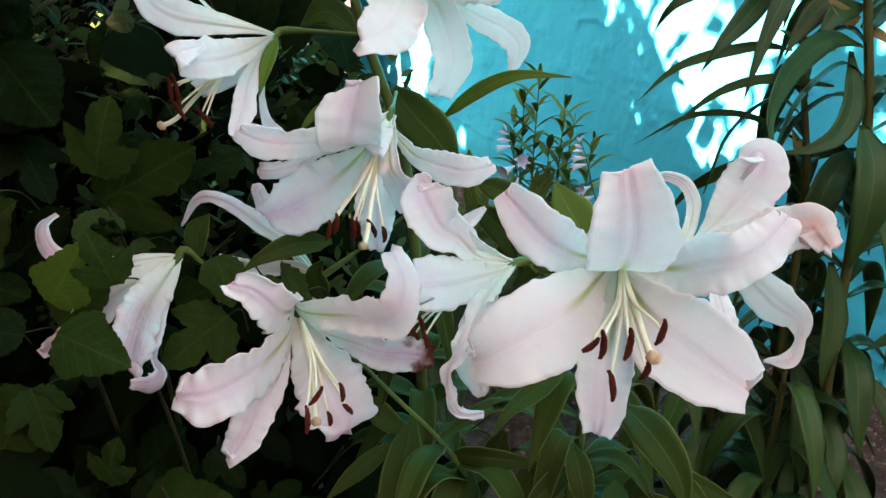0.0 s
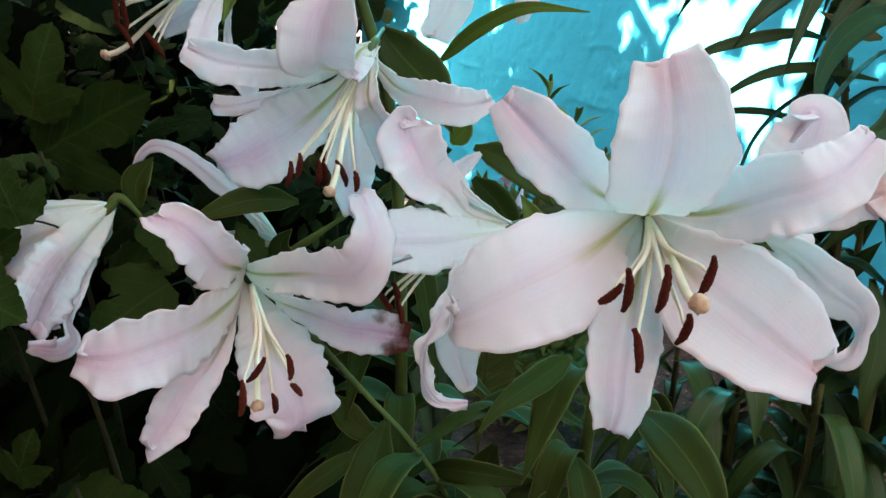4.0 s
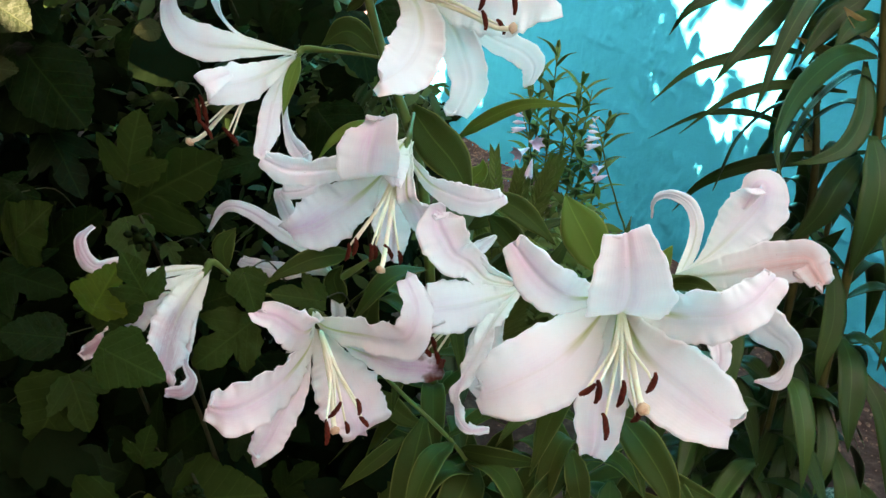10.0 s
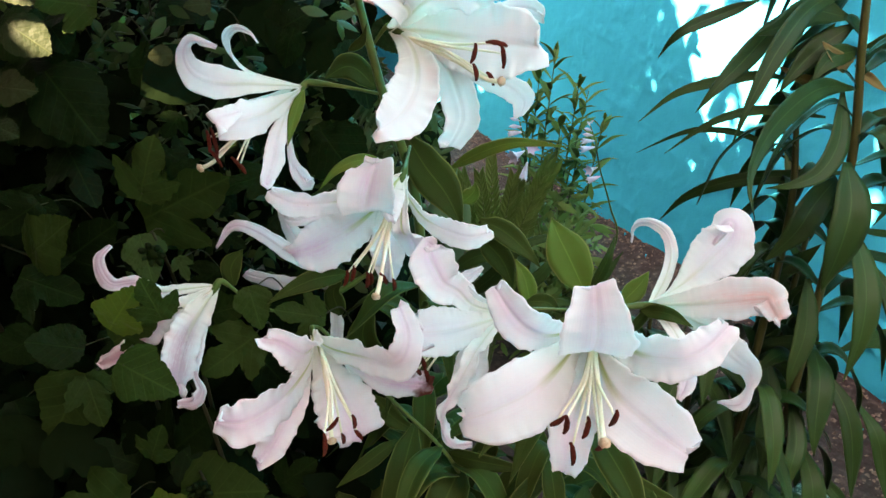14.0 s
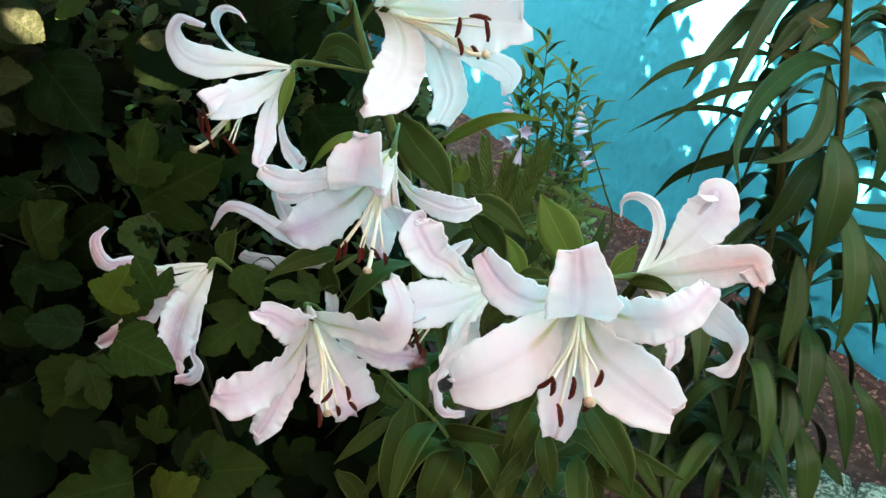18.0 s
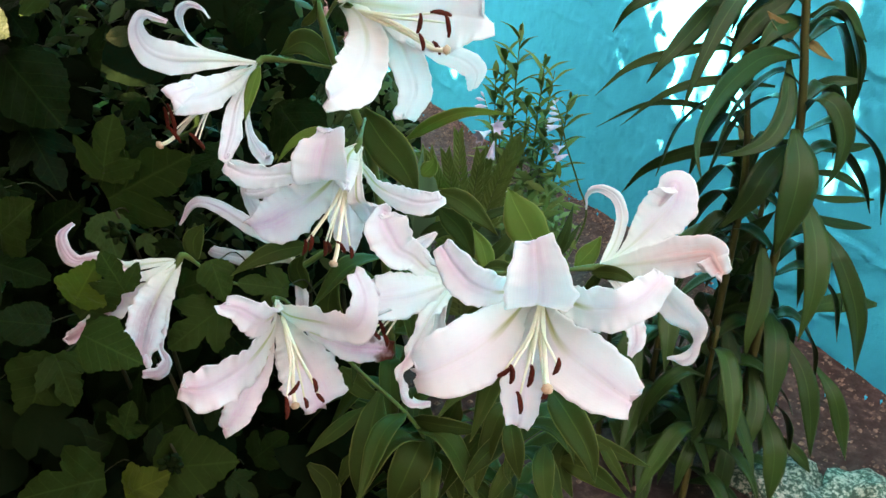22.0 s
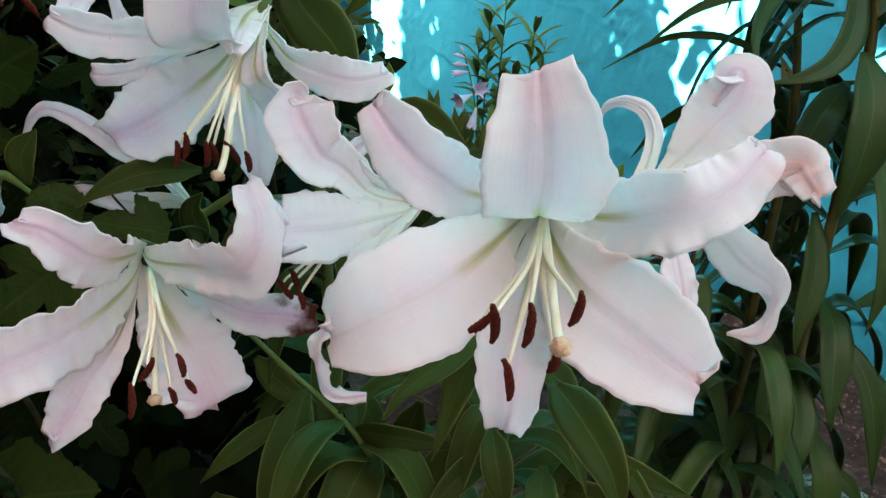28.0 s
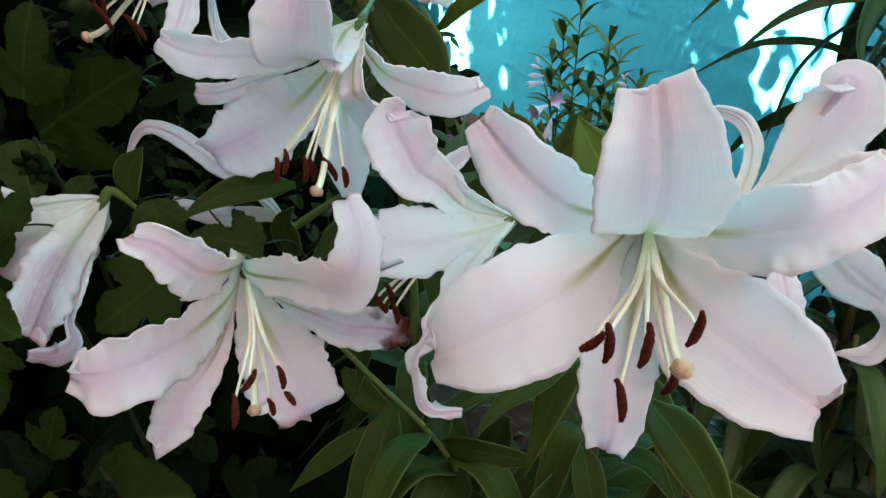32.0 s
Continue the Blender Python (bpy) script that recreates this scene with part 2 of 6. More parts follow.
YOUNG_LEAF = leaf_material("young_mallow_leaf", (0.030, 0.050, 0.007), (0.060, 0.092, 0.012), 0.5, 0, 0.3, gloss=0.1, netted=True)
FAR_LEAF = leaf_material("far_leaf", (0.040, 0.078, 0.016), (0.13, 0.19, 0.05), 0.5, 0, 0.25, gloss=0.12)
SHRUB_LEAF = leaf_material("glossy_shrub_leaf", (0.008, 0.022, 0.006), (0.055, 0.092, 0.026), 0.42, 0, 0.15, gloss=0.11)
TREE_LEAF = leaf_material("tree_leaf", (0.03, 0.07, 0.012), (0.07, 0.12, 0.02), 0.5, 0, 0.15)
YELLOW_LEAF = leaf_material("yellowed_leaf", (0.15, 0.125, 0.05), (0.27, 0.22, 0.095), 0.5, 9.0, 0.35, gloss=0.1)
TALL_STEM = plain_material("tall_lily_stem", (0.034, 0.042, 0.012), (0.080, 0.078, 0.024), 20, 0.45)
TWIG = plain_material("twig", (0.012, 0.016, 0.007), (0.035, 0.036, 0.016), 40, 0.7)
BARK = plain_material("bark", (0.06, 0.045, 0.03), (0.14, 0.11, 0.08), 8, 0.9, 0.8, 0.02)
FERN_LEAF = leaf_material("fern_leaf", (0.055, 0.10, 0.022), (0.12, 0.19, 0.05), 0.5, 0, 0.3, gloss=0.1)
HOSTA_LEAF = leaf_material("hosta_leaf", (0.035, 0.095, 0.050), (0.075, 0.160, 0.085), 0.45, 8.0, 0.2, gloss=0.14)
BELL = plain_material("hosta_bell", (0.46, 0.40, 0.57), (0.68, 0.64, 0.74), 40, 0.5)


def wall_material():
    m, n, l, b = material("turquoise_paint", 0.55)
    b.inputs["Specular IOR Level"].default_value = 0.0
    big, small = noise_tex(n, l, 2.2, 5), noise_tex(n, l, 24, 6)
    c = mix(n, l, big, (0.036, 0.42, 0.61), (0.044, 0.52, 0.73))
    c = mix(n, l, math_node(n, l, "MULTIPLY", small, 0.22), c, (0.024, 0.33, 0.49))
    l.new(c, b.inputs["Base Color"])
    h = math_node(n, l, "MULTIPLY_ADD", noise_tex(n, l, 140, 6, rough=0.65), 0.5, noise_tex(n, l, 26, 6))
    bump(n, l, b, h, 0.5, 0.006)
    return m


def soil_material():
    m, n, l, b = material("garden_soil", 0.95)
    b.inputs["Specular IOR Level"].default_value = 0.1
    f = noise_tex(n, l, 38, 8, rough=0.7)
    c = ramp(n, l, f, [(0.3, (0.026, 0.018, 0.015)), (0.5, (0.060, 0.046, 0.042)), (0.62, (0.115, 0.086, 0.078)), (0.75, (0.25, 0.195, 0.17))])
    big = noise_tex(n, l, 3.0, 3)
    c = mix(n, l, math_node(n, l, "MULTIPLY", big, 0.6), c, (0.070, 0.048, 0.046))
    l.new(c, b.inputs["Base Color"])
    bump(n, l, b, noise_tex(n, l, 90, 8, rough=0.75), 0.9, 0.012)
    return m


def mottled_material():
    m, n, l, b = material("mottled_stone", 0.6)
    f = noise_tex(n, l, 130, 5, rough=0.65)
    c = ramp(n, l, f, [(0.44, (0.015, 0.055, 0.035)), (0.50, (0.06, 0.14, 0.10)), (0.54, (0.26, 0.34, 0.28)), (0.66, (0.44, 0.48, 0.40))])
    l.new(c, b.inputs["Base Color"])
    bump(n, l, b, f, 0.5, 0.004)
    return m


WALL, SOIL, MOTTLED = wall_material(), soil_material(), mottled_material()
PEBBLE = plain_material("soil_clod", (0.045, 0.032, 0.028), (0.30, 0.215, 0.165), 110, 0.95, 0.7, 0.004)

# ---- building helpers ----
def mesh_from(name, verts, faces, mat, uvs=None, smooth=True):
    me = bpy.data.meshes.new(name)
    me.from_pydata([tuple(v) for v in verts], [], faces)
    if smooth:
        me.polygons.foreach_set("use_smooth", [True] * len(me.polygons))
    if uvs is not None:
        layer = me.uv_layers.new(name="UVMap")
        idx = np.empty(len(me.loops), dtype=np.int32)
        me.loops.foreach_get("vertex_index", idx)
        layer.data.foreach_set("uv", np.asarray(uvs, dtype=np.float32)[idx].ravel())
    me.materials.append(mat)
    me.update()
    return me


def link(name, me, parent=None, label=""):
    ob = new(name, me)
    if parent is not None:
        ob.parent = parent
        ob.matrix_parent_inverse = parent.matrix_world.inverted() if parent.type != "EMPTY" or parent.location.length else Matrix()
    return tagged(ob, label)


def empty(name, at=(0, 0, 0), **tags):
    ob = new(name)
    ob.location = at
    ob.matrix_world = Matrix.Translation(at)
    return tagged(ob, **tags)


def spline(points, count):
    """Evenly spaced places on a smooth line through the points, and the ways along it."""
    p = np.array(points, float)
    if len(p) == 2:
        p = np.array([p[0], (p[0] + p[1]) / 2, p[1]])
    p = np.vstack([2 * p[0] - p[1], p, 2 * p[-1] - p[-2]])
    fine = []
    for i in range(1, len(p) - 2):
        a, b, c, d = p[i - 1 : i + 3]
        for t in np.linspace(0, 1, 16, endpoint=False):
            fine.append(0.5 * (2 * b + (c - a) * t + (2 * a - 5 * b + 4 * c - d) * t * t + (3 * b - a - 3 * c + d) * t**3))
    fine = np.array(fine + [p[-2]])
    for _ in range(3):
        fine[1:-1] = (fine[:-2] + 2 * fine[1:-1] + fine[2:]) / 4
    run = np.r_[0, np.cumsum(np.linalg.norm(np.diff(fine, axis=0), axis=1))]
    at = np.linspace(0, run[-1], count)
    out = np.stack([np.interp(at, run, fine[:, k]) for k in range(3)], 1)
    way = np.gradient(out, axis=0)
    return out, way / np.linalg.norm(way, axis=1, keepdims=True), run[-1]


def unit(v):
    v = np.asarray(v, float)
    return v / max(np.linalg.norm(v), 1e-9)


def sheet(name, grid, uv, mat, thick):
    """A thin closed sheet from a grid of places."""
    rows, cols = grid.shape[:2]
    du, dv = np.gradient(grid, axis=0), np.gradient(grid, axis=1)
    nrm = np.cross(du, dv)
    nrm /= np.maximum(np.linalg.norm(nrm, axis=2, keepdims=True), 1e-9)
    count = rows * cols
    verts = np.vstack([(grid + nrm * thick / 2).reshape(-1, 3), (grid - nrm * thick / 2).reshape(-1, 3)])
    uvs = np.vstack([uv.reshape(-1, 2)] * 2)
    i = np.arange(count).reshape(rows, cols)
    a, b, c, d = i[:-1, :-1].ravel(), i[:-1, 1:].ravel(), i[1:, 1:].ravel(), i[1:, :-1].ravel()
    faces = np.vstack([np.stack([a, d, c, b], 1)[:, ::-1], np.stack([a, d, c, b], 1) + count]).tolist()
    ring = np.r_[i[0, :], i[1:, -1], i[-1, -2::-1], i[-2:0:-1, 0]]
    nxt = np.roll(ring, -1)
    faces += np.stack([ring, ring + count, nxt + count, nxt], 1).tolist()
    return mesh_from(name, verts, faces, mat, uvs)


def tube(name, points, radii, mat, sides=8, count=None, cap=True):
    """A round, tapered rod along a smooth line."""
    count = count or max(4, 4 * len(points))
    c, way, _ = spline(points, count)
    rad = np.interp(np.linspace(0, 1, count), np.linspace(0, 1, len(radii)), radii)
    side = unit(np.cross(way[0], (0.3, 0.5, 0.81)))
    verts, uvs = [], []
    for k in range(count):
        side = unit(side - way[k] * (side @ way[k]))
        other = np.cross(way[k], side)
        for s in range(sides):
            a = 2 * math.pi * s / sides
            verts.append(c[k] + rad[k] * (math.cos(a) * side + math.sin(a) * other))
            uvs.append((k / count, s / sides))
    faces = [(k * sides + s, k * sides + (s + 1) % sides, (k + 1) * sides + (s + 1) % sides, (k + 1) * sides + s) for k in range(count - 1) for s in range(sides)]
    if cap:
        faces += [tuple(range(sides))[::-1], tuple(range((count - 1) * sides, count * sides))]
    return mesh_from(name, verts, faces, mat, uvs)


def lump(name, at, size, mat, wobble=0.2, seed=0, rings=8, sides=12, axis=None):
    """An uneven rounded body; size holds its three half axes."""
    verts, faces = [], []
    turn = Matrix() if axis is None else Vector(axis).to_track_quat("Z", "Y").to_matrix().to_4x4()
    for r in range(rings + 1):
        th = math.pi * r / rings
        for s in range(sides):
            ph = 2 * math.pi * s / sides
            d = Vector((math.sin(th) * math.cos(ph), math.sin(th) * math.sin(ph), math.cos(th)))
            k = 1 + wobble * noise.noise(d * 1.7 + Vector((seed * 3.1, seed, -seed)))
            verts.append(Vector(at) + turn @ Vector((d.x * size[0] * k, d.y * size[1] * k, d.z * size[2] * k)))
    for r in range(rings):
        for s in range(sides):
            faces.append((r * sides + s, (r + 1) * sides + s, (r + 1) * sides + (s + 1) % sides, r * sides + (s + 1) % sides))
    return mesh_from(name, verts, faces, mat)

# ---- ground and wall ----
# the wall's foot runs along a straight, level line
WALL_A, WALL_WAY = np.array((0.41, 2.29, 0.0)), unit((0.435, -0.90, 0.0))
WALL_OUT = np.array((-0.90, -0.435, 0.0))


def ground():
    steps = np.r_[-40, -15, -6, np.linspace(-3, 4.5, 151), 7, 16, 40]
    verts, faces = [], []
    for y in steps:
        for x in steps:
            z = 0.030 * noise.noise((x * 3, y * 3, 0)) + 0.014 * noise.noise((x * 11, y * 11, 3)) + 0.008 * noise.noise((x * 31, y * 31, 5))
            verts.append((x, y, z - 0.01))
    n = len(steps)
    faces = [(j * n + i, j * n + i + 1, (j + 1) * n + i + 1, (j + 1) * n + i) for j in range(n - 1) for i in range(n - 1)]
    ob = link("ground", mesh_from("ground", verts, faces, SOIL))
    return tagged(ob, "bare brown garden soil with crumbs and small stones", "ground", kind="structure")


def wall():
    """Rough painted masonry, with a skin of plaster ridges and blisters."""
    nu, nv, verts, faces = 860, 420, [], []
    for j in range(nv + 1):
        for i in range(nu + 1):
            u, v = -2.2 + 5.2 * i / nu, -0.1 + 3.2 * j / nv
            w = u + 0.25 * noise.noise((u * 2, v * 2, 1))
            course = (v + 0.10 * u - 0.19 + 0.030 * noise.noise((u * 4, 0, 7)) + 0.010 * noise.noise((u * 19, v * 6, 3)) + 0.003 * noise.noise((u * 70, v * 30, 3))) % 0.17
            broken = min(1, max(0, 0.25 + 1.9 * noise.noise((u * 3.1, round(v / 0.17) * 3.7, 9))))
            lap = max(0, 1 - course / 0.022) ** 1.5 * broken
            pit = max(0, noise.noise((u * 60, v * 60, 5)) - 0.1) * max(0, noise.noise((u * 5, v * 5, 11)) - 0.1)
            flake = max(0, noise.noise((w * 9, v * 12, 2)) + 0.35 * noise.noise((w * 40, v * 40, 8)) - 0.22)
            flake = min(flake * 9, 1) * 0.0022
            d = 0.0055 * lap + 0.016 * pit + flake + 0.0022 * noise.noise((u * 22, v * 22, 4)) + 0.004 * noise.noise((u * 5, v * 5, 6)) + 0.0010 * noise.noise((u * 90, v * 90, 14))
            verts.append(WALL_A + WALL_WAY * u + WALL_OUT * d + np.array((0, 0, v)))
    row = nu + 1
    faces = [(j * row + i, j * row + i + 1, (j + 1) * row + i + 1, (j + 1) * row + i) for j in range(nv) for i in range(nu)]
    base = len(verts)
    for u, v in ((-2.2, -0.1), (3.0, -0.1), (3.0, 3.1), (-2.2, 3.1)):
        verts.append(WALL_A + WALL_WAY * u - WALL_OUT * 0.22 + np.array((0, 0, v)))
    faces.append((base, base + 3, base + 2, base + 1))
    c = [0, nu, nv * row + nu, nv * row]
    edge = [[i for i in range(nu + 1)], [j * row + nu for j in range(nv + 1)], [nv * row + i for i in range(nu, -1, -1)], [j * row for j in range(nv, -1, -1)]]
    for k, line in enumerate(edge):
        faces.append((*line[::-1], base + k, base + (k + 1) % 4))
    ob = link("wall_house", mesh_from("wall_house", verts, faces, WALL))
    return tagged(ob, "rough plastered wall painted bright turquoise in dappled sun", "wall", kind="structure")


ground()
wall()

# ---- lily flowers ----
AXIS_UP = np.array((0.0, 0.0, 1.0))


def petal_mesh(base, axis, points, widths, roll=0.0, ruffle=0.16, arch=0.10, seed=0, mat=None, hook=1.0, cup=0.0, blunt=0.78, rolls=None):
    """A broad lily petal along a line from the flower's base, waved at its margin and keeled along its middle; widths: its half width at
    each point; rolls: its turn about its line there; hook: how far its tip turns back under."""
    rows, cols = 96, 19
    base, axis = np.array(base), unit(axis)
    line = [base] + [np.array(p) for p in points]
    flat = line[min(3, len(line) - 1)] - base
    flat = unit(np.cross(axis, flat - axis * (flat @ axis)))
    wide = [0.4 * widths[0], *widths]
    width = max(widths)
    if hook:
        way = unit(line[-1] - line[-2])
        back = unit(-axis + way * (axis @ way))
        line += [line[-1] + back * 0.003 * hook + way * 0.0004, line[-1] + (back * 0.5 - way * 0.9) * 0.011 * hook]
        wide[-1] *= blunt
        wide += [0.85 * blunt * widths[-1], 0.2 * widths[-1]]
    else:
        wide[-1] *= 0.4
    c, way, length = spline(line, rows)
    run = np.r_[0, np.cumsum(np.linalg.norm(np.diff(line, axis=0), axis=1))]
    s = np.linspace(0, 1, rows)
    prof = np.interp(s, run / run[-1], wide)
    for _ in range(2):
        prof[1:-1] = (prof[:-2] + 2 * prof[1:-1] + prof[2:]) / 4
    grid, uv = np.zeros((rows, cols, 3)), np.zeros((rows, cols, 2))
    turns = np.full(rows, float(roll))
    if rolls is not None:
        ends = len(line) - 1 - len(rolls)
        turns = np.interp(s, run / run[-1], [rolls[0], *rolls, *[rolls[-1]] * ends])
        for _ in range(3):
            turns[1:-1] = (turns[:-2] + 2 * turns[1:-1] + turns[2:]) / 4
    for i in range(rows):
        turn = math.radians(turns[i])
        side = unit(flat - way[i] * (flat @ way[i]))
        up = np.cross(side, way[i])
        side, up = side * math.cos(turn) + up * math.sin(turn), up * math.cos(turn) - side * math.sin(turn)
        hw = prof[i]
        for j in range(cols):
            v = 2 * j / (cols - 1) - 1
            m = abs(v)
            edge = m**2.2 * min(1, s[i] * 2.4)
            lane = seed * 1.7 + (11.0 if v > 0 else 0)
            wave = 1.3 * noise.noise((s[i] * 5.5, lane, 0.4 * m)) + 0.9 * noise.noise((s[i] * 13, lane + 5, 0.5 * m)) + 0.55 * noise.noise((s[i] * 24, lane + 9, m)) + 0.2 * noise.noise((s[i] * 40, lane + 3, m))
            lift = ruffle * width * edge * wave
            fringe = 0.55 * wave + 1.0 * noise.noise((s[i] * 19, lane + 21, 0.3)) + 0.55 * noise.noise((s[i] * 34, lane + 27, 0.3))
            bend = (arch - cup) * hw * (m**2) * (1 if s[i] > 0.3 else -0.6)
            keel = 0.0009 * math.exp(-((v / 0.08) ** 2)) - 0.0004 * math.exp(-(((m - 0.18) / 0.10) ** 2)) * min(1, 1.6 - s[i])
            sway = 0.0022 * noise.noise((s[i] * 3, v * 1.2 + seed, 2.0))
            grid[i, j] = c[i] + side * hw * (v + (0.05 + 0.40 * ruffle) * v * fringe * edge) + up * (lift - bend + keel + sway)
            uv[i, j] = (s[i], (v + 1) / 2)
    return sheet("petal", grid, uv, mat or PETAL, 0.0008)


def petal_of(points, widths, **more):
    return (points, widths, more)


def anther_mesh(one, two):
    one, two = np.array(one), np.array(two)
    way = unit(two - one)
    bow = unit(np.cross(way, (0.2, 0.9, 0.3))) * 0.0012
    me = tube("anther", [one, one * 0.75 + two * 0.25 + bow, one * 0.25 + two * 0.75 + bow, two], [0.0010, 0.0019, 0.0020, 0.0010], ANTHER, 10, 26)
    for v in me.vertices:
        v.co += Vector([noise.noise(v.co * 900 + Vector((k * 7, 0, 0))) for k in range(3)]) * 0.0005
    return me


def flower(plant, key, spec, joint, label, mat=None):
    """One bloom: its stalk and receptacle carry the petals, stamens and style."""
    base, axis = np.array(spec["base"]), unit(spec["axis"])
    joint = np.array(joint)
    stalk = link("flower", tube("flower", [joint, joint * 0.5 + base * 0.5 - axis * 0.006, base - axis * 0.008, base, base + axis * 0.012], [0.0016, 0.0014, 0.0018, 0.0036, 0.0032], STEM, 10, 22), plant, label)
    for k, (points, widths, more) in enumerate(spec["petals"]):
        link("petal", petal_mesh(base, axis, points, widths, seed=hash_of(key, k), mat=ODD_PETALS.get((key, k), mat), blunt=0.86 if key == "a" else 0.78, **dict(dict(ruffle=RUFFLE[key]), **more)), stalk)
    inner = base + axis * 0.018
    middle = np.mean([np.mean(pair, axis=0) for pair in spec.get("anthers", ((base, base),))], axis=0)
    for one, two in spec.get("anthers", ()):
        a = np.array(one) * 0.6 + np.array(two) * 0.4
        bow = axis * 0.012 + np.array((0, 0, 0.004))
        join = inner + ((middle - inner) * 0.45 + (a - inner) * 0.55) * 0.45 + bow * 0.7
        link("filament", tube("filament", [inner, join, a + (inner - a) * 0.12 + bow * 0.3, a], [0.0017, 0.0016, 0.0012, 0.0007], FILAMENT, 6, 14), stalk)
        link("anther", anther_mesh(one, two), stalk)
    if "stigma" in spec:
        g = np.array(spec["stigma"])
        link("style", tube("style", [inner, inner + (g - inner) * 0.5 + axis * 0.006, g + (inner - g) * 0.15 - np.array((0, 0, 0.004)), g], [0.0020, 0.0018, 0.0018, 0.0021], FILAMENT, 8, 16), stalk)
        link("stigma", lump("stigma", g, (0.0040, 0.0040, 0.0032), STIGMA, 0.35, 3, axis=g - inner), stalk)
    return stalk


# how strongly each bloom is waved at its margins
RUFFLE = dict(a=0.11, b=0.29, c=0.19, d=0.16, e=0.14, f=0.30, g=0.10, h=0.09, k=0.15)


# petals that differ from the rest of their bloom
ODD_PETALS = {("d", 6): PETAL_SIDE, ("b", 4): PETAL_WITHERED, ("g", 0): PETAL_SIDE, ("g", 1): PETAL_SIDE, ("g", 3): PETAL_SIDE, ("g", 4): PETAL_SIDE}


def hash_of(key, k):
    return sum(ord(ch) * 31 for ch in key) + 7 * k


def blade_mesh(name, points, width, mat, fold=0.35, wave=0.05, seed=0, roll=0.0, wide=0.4, thick=0.0006, face=False):
    """A lance-shaped leaf along a line, creased at its middle; wide: where it is broadest."""
    rows, cols = 22, 7
    c, way, length = spline(points, rows)
    s = np.linspace(0, 1, rows)
    prof = np.interp(s, [0, 0.06, wide * 0.5, wide, wide + 0.3 * (1 - wide), wide + 0.6 * (1 - wide), 0.94, 1.0], [0.22, 0.35, 0.82, 1.0, 0.88, 0.52, 0.14, 0.01])
    grid, uv = np.zeros((rows, cols, 3)), np.zeros((rows, cols, 2))
    rnd = random.Random(seed)
    ph = rnd.uniform(0, 6)
    level = unit(np.cross(np.array(points[-1], float) - np.array(points[0], float), AXIS_UP) + 1e-4)
    if face:
        level = unit(np.cross(np.array(points[-1], float) - np.array(points[0], float), (0.0, -0.94, 0.34)))
    for i in range(rows):
        side = unit(level - way[i] * (level @ way[i]))
        up = np.cross(side, way[i])
        turn = math.radians(roll)
        side, up = side * math.cos(turn) + up * math.sin(turn), up * math.cos(turn) - side * math.sin(turn)
        hw = width * prof[i]
        for j in range(cols):
            v = 2 * j / (cols - 1) - 1
            lift = hw * fold * abs(v) + wave * width * v * math.sin(8 * s[i] + ph + v)
            grid[i, j] = c[i] + side * hw * v + up * lift
            uv[i, j] = (s[i], (v + 1) / 2)
    return sheet(name, grid, uv, mat, thick)
FLOWERS = {}
